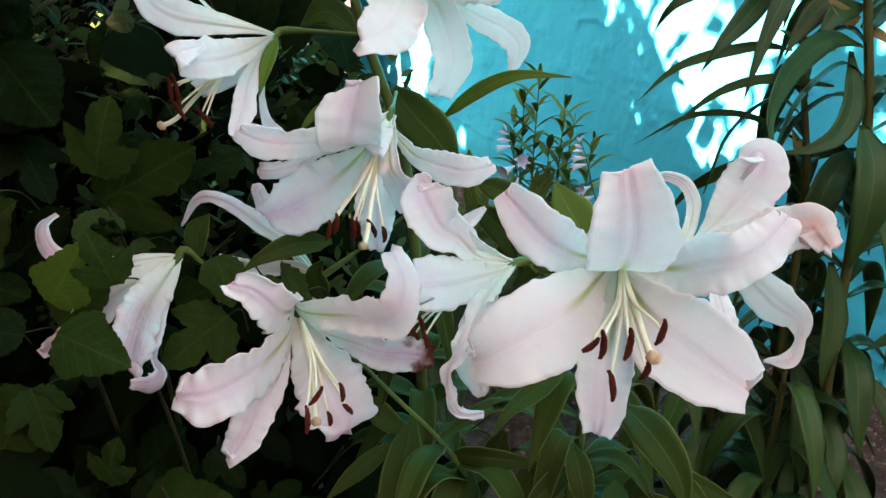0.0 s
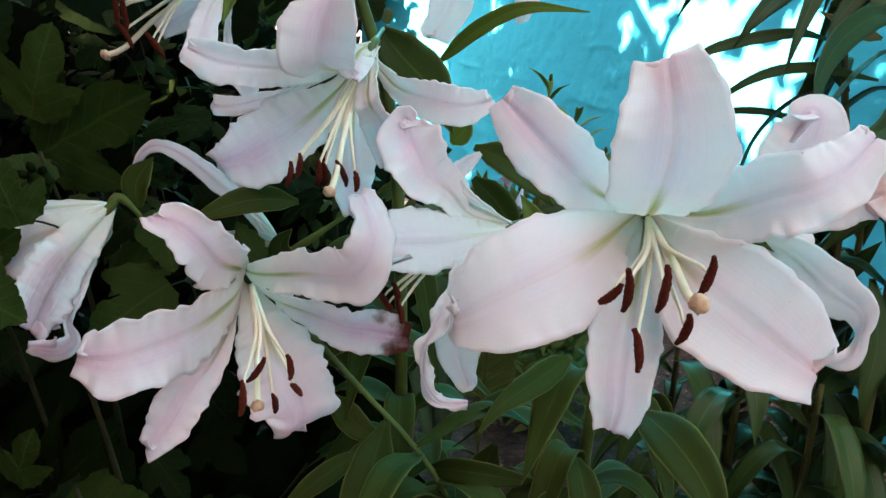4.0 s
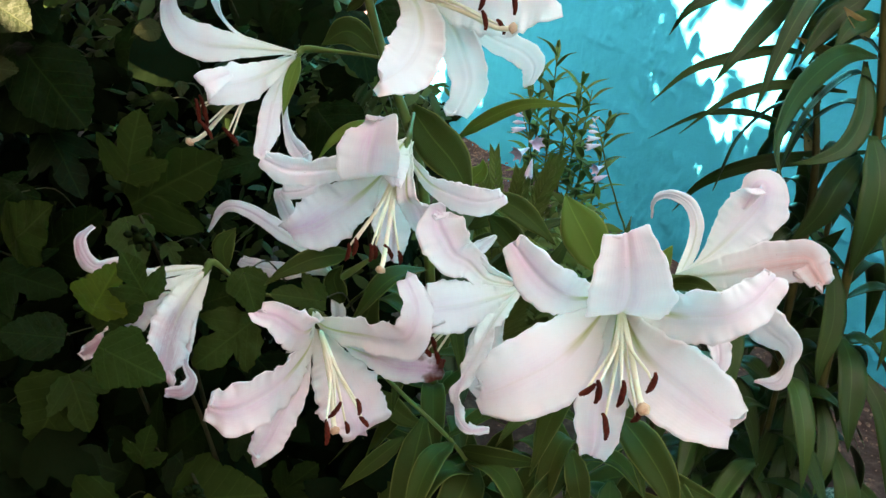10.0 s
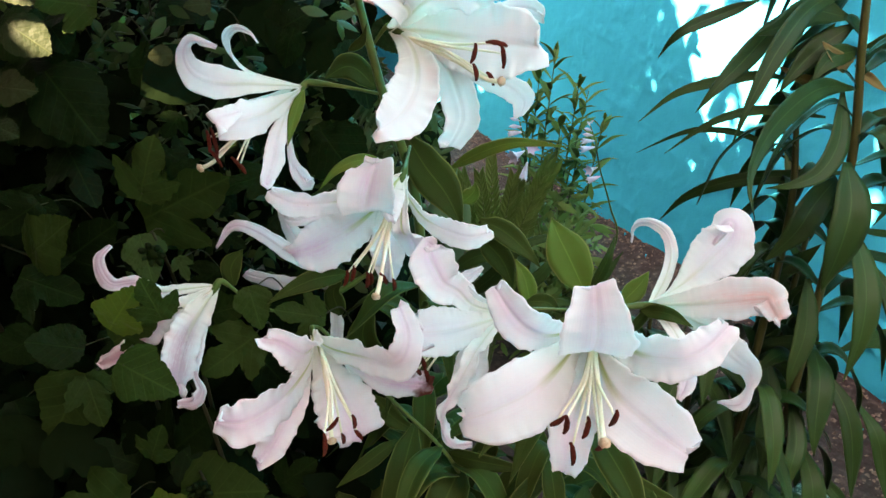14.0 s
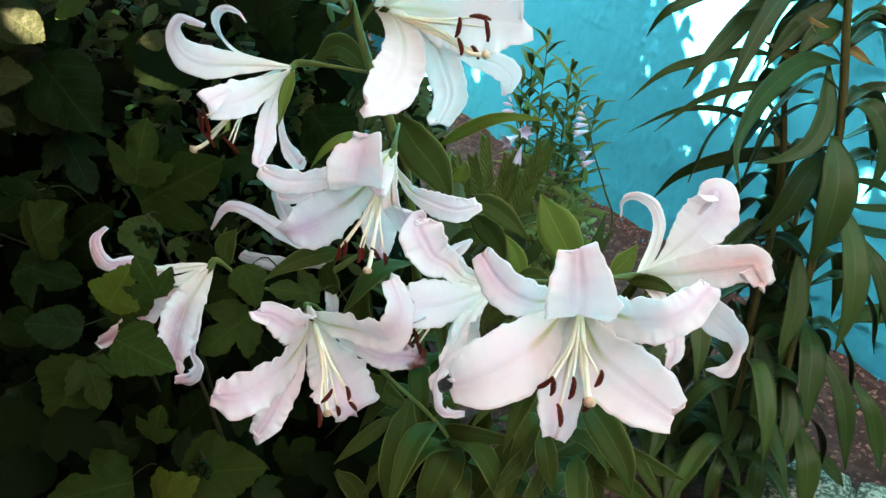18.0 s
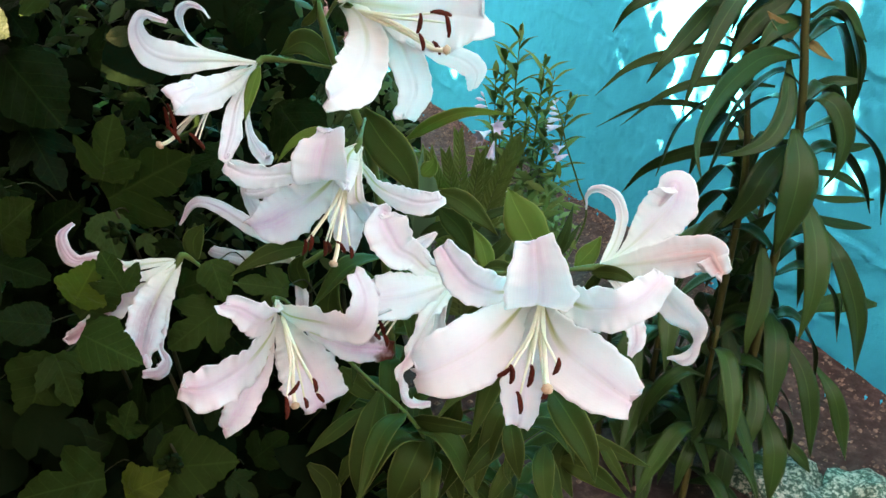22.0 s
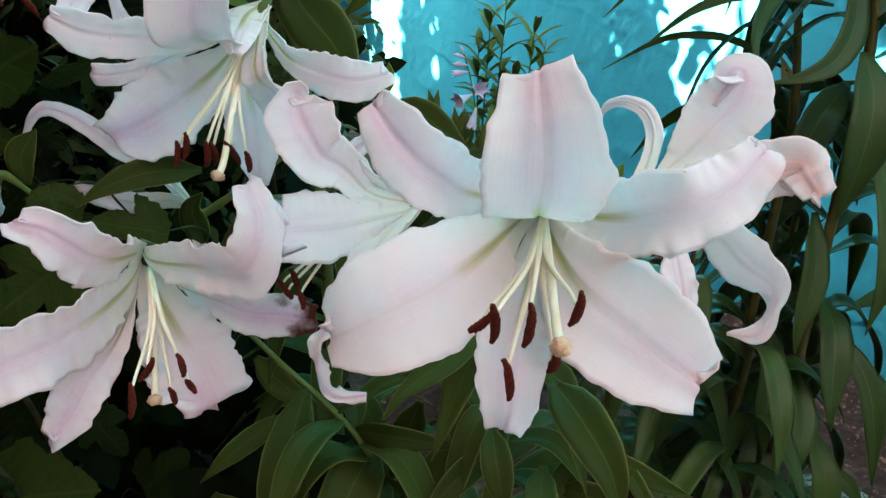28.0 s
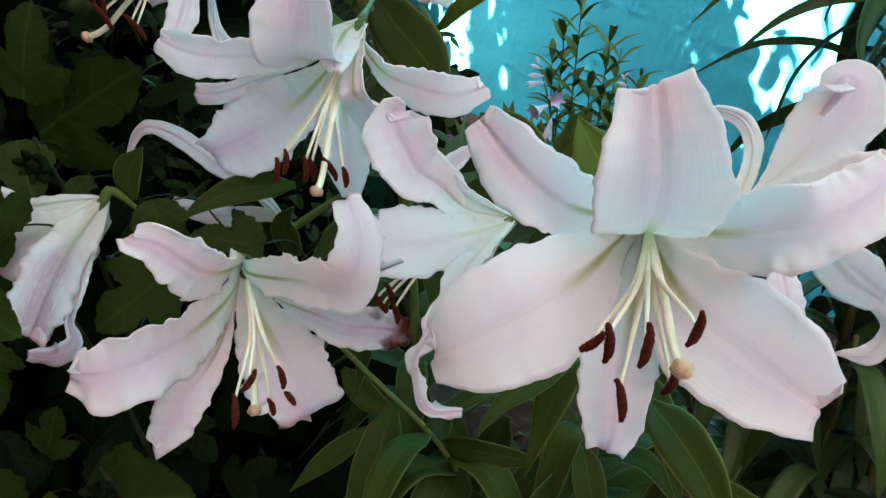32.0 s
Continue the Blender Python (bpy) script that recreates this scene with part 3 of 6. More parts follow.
FLOWERS['a'] = dict(base=(0.135, 0.475, 0.63), axis=(-0.11, -0.98, -0.12),
    anthers=[((0.1071, 0.3655, 0.6032), (0.1104, 0.3645, 0.5842)), ((0.1332, 0.3603, 0.6369), (0.1319, 0.3674, 0.6185)), ((0.1143, 0.3561, 0.6341), (0.1136, 0.3596, 0.6133)), ((0.1007, 0.3609, 0.6303), (0.1020, 0.3667, 0.6101)), ((0.1017, 0.3722, 0.6202), (0.0930, 0.3732, 0.6112)), ((0.1248, 0.3539, 0.6148), (0.1258, 0.3668, 0.5973))],
    stigma=(0.1249, 0.3454, 0.6227),
    petals=[
        petal_of([(0.1272, 0.4367, 0.6361), (0.1219, 0.4041, 0.6517), (0.1204, 0.3891, 0.6732), (0.1179, 0.3866, 0.6920), (0.1156, 0.3945, 0.7097)], (0.0135, 0.0235, 0.0252, 0.0208, 0.0154), rolls=(1, -2, 3, 11, 13), hook=0.8),
        petal_of([(0.1102, 0.4473, 0.6394), (0.0913, 0.4217, 0.6524), (0.0747, 0.4077, 0.6670), (0.0617, 0.4089, 0.6795), (0.0517, 0.4241, 0.6888)], (0.0082, 0.0155, 0.0165, 0.0141, 0.0089), ruffle=0.16, hook=0.3, rolls=(-30, -11, -10, -7, -17)),
        petal_of([(0.1507, 0.4408, 0.6350), (0.1592, 0.4138, 0.6453), (0.1687, 0.3990, 0.6539), (0.1814, 0.3909, 0.6605), (0.1953, 0.3929, 0.6679), (0.2085, 0.4010, 0.6802)], (0.0116, 0.0163, 0.0182, 0.0164, 0.0142, 0.0098), ruffle=0.28, hook=0.4, rolls=(57, 41, 29, 10, 5, 23)),
        petal_of([(0.1166, 0.4464, 0.6261), (0.0984, 0.4190, 0.6213), (0.0790, 0.4003, 0.6153), (0.0596, 0.3932, 0.6072), (0.0450, 0.3941, 0.5977), (0.0342, 0.3999, 0.5892)], (0.0089, 0.0212, 0.0279, 0.0264, 0.0212, 0.0146), ruffle=0.05, rolls=(-31, -34, -33, -26, -20, -20), hook=0.5),
        petal_of([(0.1350, 0.4455, 0.6237), (0.1393, 0.4190, 0.6167), (0.1493, 0.4046, 0.6086), (0.1641, 0.3978, 0.5989), (0.1806, 0.3921, 0.5875), (0.1979, 0.3899, 0.5761)], (0.0081, 0.0194, 0.0283, 0.0294, 0.0249, 0.0169), ruffle=0.06, rolls=(-14, 1, 8, 13, 18, 23), hook=0.5),
        petal_of([(0.1302, 0.4543, 0.6190), (0.1244, 0.4339, 0.5967), (0.1192, 0.4217, 0.5768), (0.1172, 0.4156, 0.5579), (0.1174, 0.4143, 0.5414), (0.1165, 0.4171, 0.5263)], (0.0055, 0.0136, 0.0182, 0.0167, 0.0138, 0.0105), rolls=(-10, -11, -9, -6, -3, -7), hook=0.6),
    ])
FLOWERS['b'] = dict(base=(-0.109, 0.545, 0.559), axis=(0.48, -0.82, -0.3),
    anthers=[((-0.0706, 0.4501, 0.5410), (-0.0815, 0.4515, 0.5249)), ((-0.0587, 0.4533, 0.5418), (-0.0582, 0.4558, 0.5253)), ((-0.0707, 0.4636, 0.5113), (-0.0708, 0.4679, 0.4967)), ((-0.0579, 0.4583, 0.5208), (-0.0501, 0.4500, 0.5185)), ((-0.0811, 0.4416, 0.5310), (-0.0803, 0.4334, 0.5137))],
    stigma=(-0.0790, 0.4620, 0.5040),
    petals=[
        petal_of([(-0.1019, 0.5071, 0.5727), (-0.1019, 0.4715, 0.5886), (-0.1057, 0.4540, 0.6058), (-0.1132, 0.4480, 0.6160), (-0.1244, 0.4460, 0.6197)], (0.0122, 0.0167, 0.0145, 0.0108, 0.0090), rolls=(-27, -24, -22, -19, -33), hook=0.7),
        petal_of([(-0.1077, 0.5076, 0.5509), (-0.1177, 0.4697, 0.5458), (-0.1327, 0.4464, 0.5446), (-0.1487, 0.4356, 0.5421), (-0.1668, 0.4359, 0.5429)], (0.0162, 0.0239, 0.0218, 0.0200, 0.0138), rolls=(-8, -19, -26, -28, -24), hook=0.5),
        petal_of([(-0.1102, 0.5216, 0.5344), (-0.1170, 0.5001, 0.5145), (-0.1285, 0.4839, 0.5003), (-0.1378, 0.4755, 0.4827), (-0.1500, 0.4701, 0.4656)], (0.0021, 0.0089, 0.0142, 0.0135, 0.0095), rolls=(-52, -50, -41, -39, -53), hook=0.6),
        petal_of([(-0.1003, 0.5321, 0.5403), (-0.0872, 0.5209, 0.5191), (-0.0742, 0.5125, 0.4954), (-0.0655, 0.5086, 0.4725), (-0.0715, 0.5111, 0.4581)], (0.0096, 0.0229, 0.0293, 0.0259, 0.0146), rolls=(-1, 1, 1, 0, 9), hook=0.6),
        petal_of([(-0.0883, 0.5275, 0.5488), (-0.0598, 0.5152, 0.5415), (-0.0348, 0.5092, 0.5349), (-0.0145, 0.5115, 0.5318), (0.0041, 0.5170, 0.5278)], (0.0074, 0.0121, 0.0147, 0.0151, 0.0134), hook=0.4, rolls=(-23, -4, 8, 16, 19)),
        petal_of([(-0.0890, 0.5128, 0.5678), (-0.0559, 0.4863, 0.5785), (-0.0257, 0.4699, 0.5850), (-0.0151, 0.4692, 0.6010), (-0.0151, 0.4773, 0.6145), (-0.0228, 0.4903, 0.6262)], (0.0087, 0.0145, 0.0182, 0.0136, 0.0115, 0.0100), hook=0.4, rolls=(62, 47, 37, 19, 26, 32)),
    ])
FLOWERS['c'] = dict(base=(-0.029, 0.585, 0.707), axis=(-0.14, -0.87, -0.47),
    anthers=[((-0.0669, 0.5298, 0.6425), (-0.0700, 0.5312, 0.6263)), ((-0.0727, 0.5305, 0.6370), (-0.0768, 0.5331, 0.6204)), ((-0.0544, 0.5245, 0.6399), (-0.0557, 0.5266, 0.6235)), ((-0.0430, 0.5236, 0.6399), (-0.0389, 0.5364, 0.6217)), ((-0.0322, 0.5259, 0.6334), (-0.0320, 0.5294, 0.6200)), ((-0.0516, 0.5260, 0.6382), (-0.0532, 0.5367, 0.6210))],
    stigma=(-0.0453, 0.5136, 0.6226),
    petals=[
        petal_of([(-0.0420, 0.5524, 0.6935), (-0.0535, 0.5267, 0.6978), (-0.0520, 0.5187, 0.7130), (-0.0490, 0.5195, 0.7265), (-0.0465, 0.5250, 0.7355), (-0.0455, 0.5340, 0.7385)], (0.0150, 0.0230, 0.0250, 0.0240, 0.0205, 0.0150), hook=0.7, ruffle=0.07, rolls=(14, 2, -2, -2, 0, 0)),
        petal_of([(-0.0599, 0.5685, 0.6940), (-0.0819, 0.5565, 0.6917), (-0.1014, 0.5467, 0.6922), (-0.1201, 0.5405, 0.6948), (-0.1378, 0.5426, 0.7019)], (0.0096, 0.0114, 0.0125, 0.0138, 0.0097), rolls=(-18, -18, -19, -24, -27), hook=0.8),
        petal_of([(-0.0514, 0.5799, 0.6787), (-0.0712, 0.5790, 0.6597), (-0.0910, 0.5789, 0.6453), (-0.1117, 0.5788, 0.6313), (-0.1341, 0.5812, 0.6240)], (0.0084, 0.0186, 0.0254, 0.0235, 0.0141), rolls=(14, -7, -13, -15, -11), hook=0.5),
        petal_of([(-0.0408, 0.5864, 0.6764), (-0.0446, 0.5917, 0.6507), (-0.0444, 0.5965, 0.6260), (-0.0454, 0.6020, 0.6042), (-0.0463, 0.6089, 0.5847)], (0.0121, 0.0169, 0.0178, 0.0133, 0.0073), rolls=(47, 34, 25, 17, -8), hook=0.5),
        petal_of([(-0.0260, 0.5400, 0.6780), (-0.0200, 0.5550, 0.6610), (-0.0160, 0.5700, 0.6420), (-0.0160, 0.5850, 0.6270)], (0.0091, 0.0128, 0.0128, 0.0091)),
        petal_of([(-0.0298, 0.5762, 0.7023), (-0.0212, 0.5642, 0.6926), (-0.0065, 0.5497, 0.6824), (0.0130, 0.5380, 0.6771), (0.0322, 0.5324, 0.6750), (0.0494, 0.5337, 0.6787)], (0.0027, 0.0052, 0.0091, 0.0131, 0.0120, 0.0084), rolls=(25, 9, 10, 24, 34, 43), hook=0.5),
        petal_of([(-0.0854, 0.5904, 0.6764), (-0.1151, 0.5735, 0.6665), (-0.1308, 0.5702, 0.6655)], (0.0043, 0.0061, 0.0086), rolls=(22, -19, -31), hook=1.5),
        petal_of([(-0.0351, 0.5707, 0.7033), (-0.0366, 0.5547, 0.6980), (-0.0352, 0.5399, 0.6931), (-0.0326, 0.5267, 0.6889)], (0.0090, 0.0118, 0.0088, 0.0041), rolls=(0, 0, -1, -3), hook=0.3, ruffle=0.04),
    ])
FLOWERS['d'] = dict(base=(-0.043, 0.635, 0.825), axis=(0.66, -0.6, -0.22),
    anthers=[((0.0300, 0.5560, 0.8310), (0.0270, 0.5590, 0.8150)), ((0.0290, 0.5560, 0.8150), (0.0320, 0.5590, 0.8010)), ((0.0380, 0.5560, 0.8320), (0.0550, 0.5590, 0.8290)), ((0.0500, 0.5560, 0.8310), (0.0530, 0.5590, 0.8120)), ((0.0400, 0.5560, 0.8090), (0.0460, 0.5590, 0.7980))],
    stigma=(0.0520, 0.5480, 0.8040),
    petals=[
        petal_of([(-0.0260, 0.6050, 0.8440), (-0.0370, 0.5900, 0.8580), (-0.0530, 0.5950, 0.8670), (-0.0690, 0.6100, 0.8660), (-0.0770, 0.6200, 0.8610)], (0.0144, 0.0155, 0.0166, 0.0189, 0.0164)),
        petal_of([(-0.0140, 0.5950, 0.8540), (0.0050, 0.5750, 0.8660), (0.0250, 0.5650, 0.8820), (0.0370, 0.5750, 0.8970)], (0.0150, 0.0290, 0.0325, 0.0240), roll=35),
        petal_of([(-0.0163, 0.6286, 0.8263), (0.0131, 0.6200, 0.8237), (0.0395, 0.6110, 0.8217), (0.0640, 0.6034, 0.8225), (0.0825, 0.5963, 0.8209)], (0.0150, 0.0290, 0.0340, 0.0310, 0.0205), rolls=(15, 29, 32, 32, 29), hook=0.5),
        petal_of([(0.0039, 0.6462, 0.8022), (0.0429, 0.6597, 0.7790), (0.0683, 0.6758, 0.7664), (0.0813, 0.6913, 0.7505), (0.0786, 0.7062, 0.7300)], (0.0078, 0.0106, 0.0136, 0.0119, 0.0055), rolls=(-29, -21, -17, -24, -47), hook=0.6),
        petal_of([(-0.0173, 0.6382, 0.8155), (0.0031, 0.6407, 0.7968), (0.0148, 0.6429, 0.7713), (0.0213, 0.6460, 0.7433), (0.0101, 0.6500, 0.7156)], (0.0090, 0.0140, 0.0175, 0.0165, 0.0140), rolls=(-37, -26, -25, -36, -56), hook=0.5),
        petal_of([(-0.0279, 0.6173, 0.8181), (-0.0184, 0.5946, 0.8050), (-0.0178, 0.5694, 0.7899), (-0.0265, 0.5448, 0.7761), (-0.0410, 0.5234, 0.7690)], (0.0115, 0.0165, 0.0210, 0.0200, 0.0130), rolls=(-88, -70, -60, -53, -40), hook=0.5),
        petal_of([(0.0035, 0.6450, 0.8327), (0.0465, 0.6400, 0.8395), (0.0714, 0.6300, 0.8480), (0.0860, 0.6150, 0.8442)], (0.0060, 0.0090, 0.0115, 0.0075), hook=0.5, roll=25),
    ])
FLOWERS['e'] = dict(base=(-0.133, 0.66, 0.764), axis=(-0.7, -0.55, -0.42),
    anthers=[((-0.2110, 0.6050, 0.7350), (-0.2120, 0.6080, 0.7130)), ((-0.2100, 0.6050, 0.7160), (-0.2020, 0.6080, 0.6990)), ((-0.2070, 0.6050, 0.7380), (-0.2050, 0.6080, 0.7080)), ((-0.1910, 0.6050, 0.7100), (-0.1820, 0.6080, 0.6950)), ((-0.1870, 0.6050, 0.7060), (-0.1800, 0.6080, 0.6930))],
    stigma=(-0.2260, 0.6170, 0.6930),
    petals=[
        petal_of([(-0.1450, 0.6429, 0.7694), (-0.1685, 0.6196, 0.7757), (-0.1914, 0.5949, 0.7820), (-0.2035, 0.5746, 0.7940), (-0.2037, 0.5589, 0.8132), (-0.1907, 0.5463, 0.8276), (-0.1677, 0.5338, 0.8254)], (0.0034, 0.0089, 0.0149, 0.0120, 0.0073, 0.0041, 0.0042), hook=0, rolls=(49, 67, 73, 77, 83, 106, 134)),
        petal_of([(-0.1527, 0.6463, 0.7723), (-0.1741, 0.6308, 0.7837), (-0.1843, 0.6183, 0.7995), (-0.1842, 0.6082, 0.8172), (-0.1728, 0.5998, 0.8275), (-0.1588, 0.5897, 0.8267), (-0.1479, 0.5775, 0.8208)], (0.0034, 0.0042, 0.0051, 0.0049, 0.0032, 0.0018, 0.0011), hook=0, rolls=(11, 14, 5, -23, -53, -117, -72)),
        petal_of([(-0.1383, 0.6438, 0.7607), (-0.1502, 0.6217, 0.7548), (-0.1652, 0.5964, 0.7510), (-0.1861, 0.5695, 0.7519)], (0.0031, 0.0101, 0.0168, 0.0162), hook=2, rolls=(39, 15, 11, 12)),
        petal_of([(-0.1430, 0.6422, 0.7477), (-0.1492, 0.6234, 0.7289), (-0.1510, 0.6059, 0.7094), (-0.1546, 0.5888, 0.6926)], (0.0046, 0.0087, 0.0100, 0.0072), rolls=(-62, -68, -68, -60), hook=0.5),
        petal_of([(-0.1430, 0.6515, 0.7373), (-0.1457, 0.6461, 0.7145), (-0.1434, 0.6424, 0.6963), (-0.1379, 0.6408, 0.6840), (-0.1290, 0.6400, 0.6724)], (0.0013, 0.0023, 0.0040, 0.0086, 0.0118), rolls=(103, 69, 58, 61, 58), hook=0.5),
        petal_of([(-0.1570, 0.6800, 0.7480), (-0.1880, 0.6900, 0.7290), (-0.2190, 0.7000, 0.7130)], (0.0078, 0.0138, 0.0118)),
    ])
FLOWERS['f'] = dict(base=(-0.204, 0.56, 0.596), axis=(-0.62, -0.34, -0.7),
    petals=[
        petal_of([(-0.2124, 0.5601, 0.5959), (-0.2312, 0.5558, 0.5951), (-0.2543, 0.5503, 0.5946), (-0.2748, 0.5491, 0.6034), (-0.2940, 0.5430, 0.6038), (-0.3054, 0.5489, 0.6150), (-0.3098, 0.5594, 0.6234), (-0.3055, 0.5738, 0.6281)], (0.0032, 0.0052, 0.0061, 0.0063, 0.0064, 0.0060, 0.0055, 0.0052), hook=0, rolls=(56, 59, 58, 61, 63, 75, 105, 133)),
        petal_of([(-0.2107, 0.5522, 0.5933), (-0.2293, 0.5397, 0.5844), (-0.2547, 0.5309, 0.5719), (-0.2773, 0.5234, 0.5472), (-0.3070, 0.5212, 0.5297)], (0.0042, 0.0111, 0.0160, 0.0100, 0.0065), rolls=(61, 65, 65, 67, 78), hook=0.5),
        petal_of([(-0.2076, 0.5553, 0.5904), (-0.2159, 0.5421, 0.5784), (-0.2226, 0.5221, 0.5632), (-0.2231, 0.5006, 0.5496), (-0.2201, 0.4802, 0.5380)], (0.0077, 0.0149, 0.0194, 0.0190, 0.0146), hook=0.5, ruffle=0.22, rolls=(8, 6, 6, 6, 12)),
        petal_of([(-0.2072, 0.5572, 0.5840), (-0.2133, 0.5459, 0.5640), (-0.2152, 0.5295, 0.5450), (-0.2138, 0.5097, 0.5317), (-0.2033, 0.4946, 0.5255), (-0.2044, 0.4783, 0.5255), (-0.2132, 0.4655, 0.5337)], (0.0033, 0.0039, 0.0035, 0.0030, 0.0050, 0.0077, 0.0076), hook=0, rolls=(-53, -49, -43, -23, -10, -54, -110)),
        petal_of([(-0.2400, 0.5900, 0.5480), (-0.2710, 0.6000, 0.5050), (-0.2890, 0.6050, 0.4740)], (0.0080, 0.0107, 0.0062)),
        petal_of([(-0.2360, 0.5900, 0.5620), (-0.2720, 0.6000, 0.5400), (-0.3000, 0.6050, 0.5290)], (0.0099, 0.0146, 0.0086)),
    ])
FLOWERS['g'] = dict(base=(0.203, 0.56, 0.599), axis=(0.85, -0.25, 0.25),
    petals=[
        petal_of([(0.2129, 0.5744, 0.6048), (0.2236, 0.5930, 0.6141), (0.2312, 0.6146, 0.6262), (0.2294, 0.6377, 0.6369), (0.2176, 0.6588, 0.6386), (0.2067, 0.6734, 0.6278), (0.2079, 0.6793, 0.6050)], (0.0051, 0.0056, 0.0063, 0.0060, 0.0045, 0.0031, 0.0014), hook=0, rolls=(-107, -98, -82, -65, -47, -44, -214)),
        petal_of([(0.2185, 0.5639, 0.6096), (0.2368, 0.5683, 0.6244), (0.2531, 0.5718, 0.6433), (0.2656, 0.5744, 0.6603), (0.2694, 0.5790, 0.6755)], (0.0037, 0.0127, 0.0219, 0.0247, 0.0195), hook=2.2, rolls=(137, 91, 82, 81, 81)),
        petal_of([(0.2172, 0.5499, 0.6064), (0.2389, 0.5381, 0.6167), (0.2639, 0.5274, 0.6288), (0.2857, 0.5192, 0.6374), (0.2911, 0.5142, 0.6326), (0.2967, 0.5067, 0.6237)], (0.0092, 0.0153, 0.0190, 0.0162, 0.0113, 0.0113), hook=0.3, rolls=(-28, -22, -20, -21, -29, -17)),
        petal_of([(0.2273, 0.5550, 0.5953), (0.2552, 0.5452, 0.5857), (0.2757, 0.5311, 0.5678), (0.2907, 0.5211, 0.5586), (0.2905, 0.5140, 0.5457), (0.2836, 0.5092, 0.5302), (0.2677, 0.5175, 0.5238)], (0.0084, 0.0135, 0.0182, 0.0119, 0.0051, 0.0066, 0.0045), hook=0, rolls=(51, 67, 75, 64, 39, 68, 109)),
        petal_of([(0.2210, 0.5300, 0.5890), (0.2290, 0.5150, 0.5660), (0.2330, 0.5100, 0.5480), (0.2290, 0.5100, 0.5310)], (0.0070, 0.0107, 0.0100, 0.0050), hook=0, ruffle=0.25, roll=-55),
        petal_of([(0.2390, 0.6000, 0.5670), (0.2780, 0.6200, 0.5700), (0.3090, 0.6300, 0.5720)], (0.0101, 0.0174, 0.0140)),
    ])
FLOWERS['h'] = dict(base=(0.069, 0.535, 0.6), axis=(-0.9, -0.35, -0.15),
    anthers=[((-0.0052, 0.5000, 0.5713), (-0.0016, 0.5000, 0.5580)), ((-0.0102, 0.5000, 0.5575), (-0.0051, 0.5000, 0.5515)), ((-0.0016, 0.5000, 0.5580), (0.0011, 0.5000, 0.5444)), ((-0.0132, 0.5000, 0.5635), (-0.0081, 0.5000, 0.5545))],
    petals=[
        petal_of([(0.0583, 0.5230, 0.5995), (0.0387, 0.5120, 0.5989), (0.0179, 0.5026, 0.5987), (-0.0055, 0.4948, 0.6001)], (0.0050, 0.0145, 0.0218, 0.0250), rolls=(5, -2, -5, -10), hook=0.3, ruffle=0.03),
        petal_of([(0.0409, 0.5285, 0.6079), (0.0254, 0.5235, 0.6255), (0.0126, 0.5215, 0.6342), (0.0048, 0.5235, 0.6474), (-0.0007, 0.5285, 0.6557), (-0.0028, 0.5335, 0.6652)], (0.0085, 0.0130, 0.0171, 0.0192, 0.0187, 0.0110), hook=0.6, cup=-0.35, ruffle=0.24, rolls=(-105, -91, -84, -83, -83, -93)),
        petal_of([(0.0400, 0.5290, 0.6190), (0.0290, 0.5290, 0.6300), (0.0383, 0.5290, 0.6409), (0.0455, 0.5290, 0.6476)], (0.0050, 0.0070, 0.0048, 0.0036), hook=0, ruffle=0.2, rolls=(-40, -40, -60, -57)),
        petal_of([(0.0566, 0.5106, 0.5962), (0.0402, 0.4852, 0.5849), (0.0290, 0.4663, 0.5694), (0.0195, 0.4561, 0.5531), (0.0178, 0.4505, 0.5344), (0.0270, 0.4488, 0.5198), (0.0433, 0.4536, 0.5173)], (0.0053, 0.0071, 0.0078, 0.0050, 0.0039, 0.0045, 0.0036), hook=0, ruffle=1.1, rolls=(74, 72, 72, 58, 50, 49, 88)),
        petal_of([(0.0510, 0.5400, 0.5760), (0.0420, 0.5300, 0.5440), (0.0370, 0.5200, 0.5190), (0.0440, 0.5150, 0.4970)], (0.0086, 0.0170, 0.0159, 0.0096), roll=40),
    ])
FLOWERS['k'] = dict(base=(-0.111, 0.66, 0.537), axis=(-0.8, -0.4, -0.1),
    petals=[
        petal_of([(-0.1260, 0.6500, 0.5670), (-0.1510, 0.6350, 0.5960), (-0.1830, 0.6300, 0.6230), (-0.2090, 0.6350, 0.6240), (-0.2300, 0.6400, 0.5960)], (0.0047, 0.0096, 0.0074, 0.0053, 0.0032), roll=45, hook=0),
        petal_of([(-0.1290, 0.6600, 0.5470), (-0.1670, 0.6600, 0.5450), (-0.2050, 0.6600, 0.5540)], (0.0061, 0.0096, 0.0088), roll=-35),
        petal_of([(-0.1100, 0.6500, 0.5240), (-0.1060, 0.6400, 0.5010), (-0.1100, 0.6400, 0.4780)], (0.0061, 0.0086, 0.0068), roll=50),
        petal_of([(-0.1310, 0.6700, 0.5550), (-0.1560, 0.6800, 0.5910), (-0.1700, 0.6900, 0.6170)], (0.0061, 0.0102, 0.0094), roll=-55),
    ])
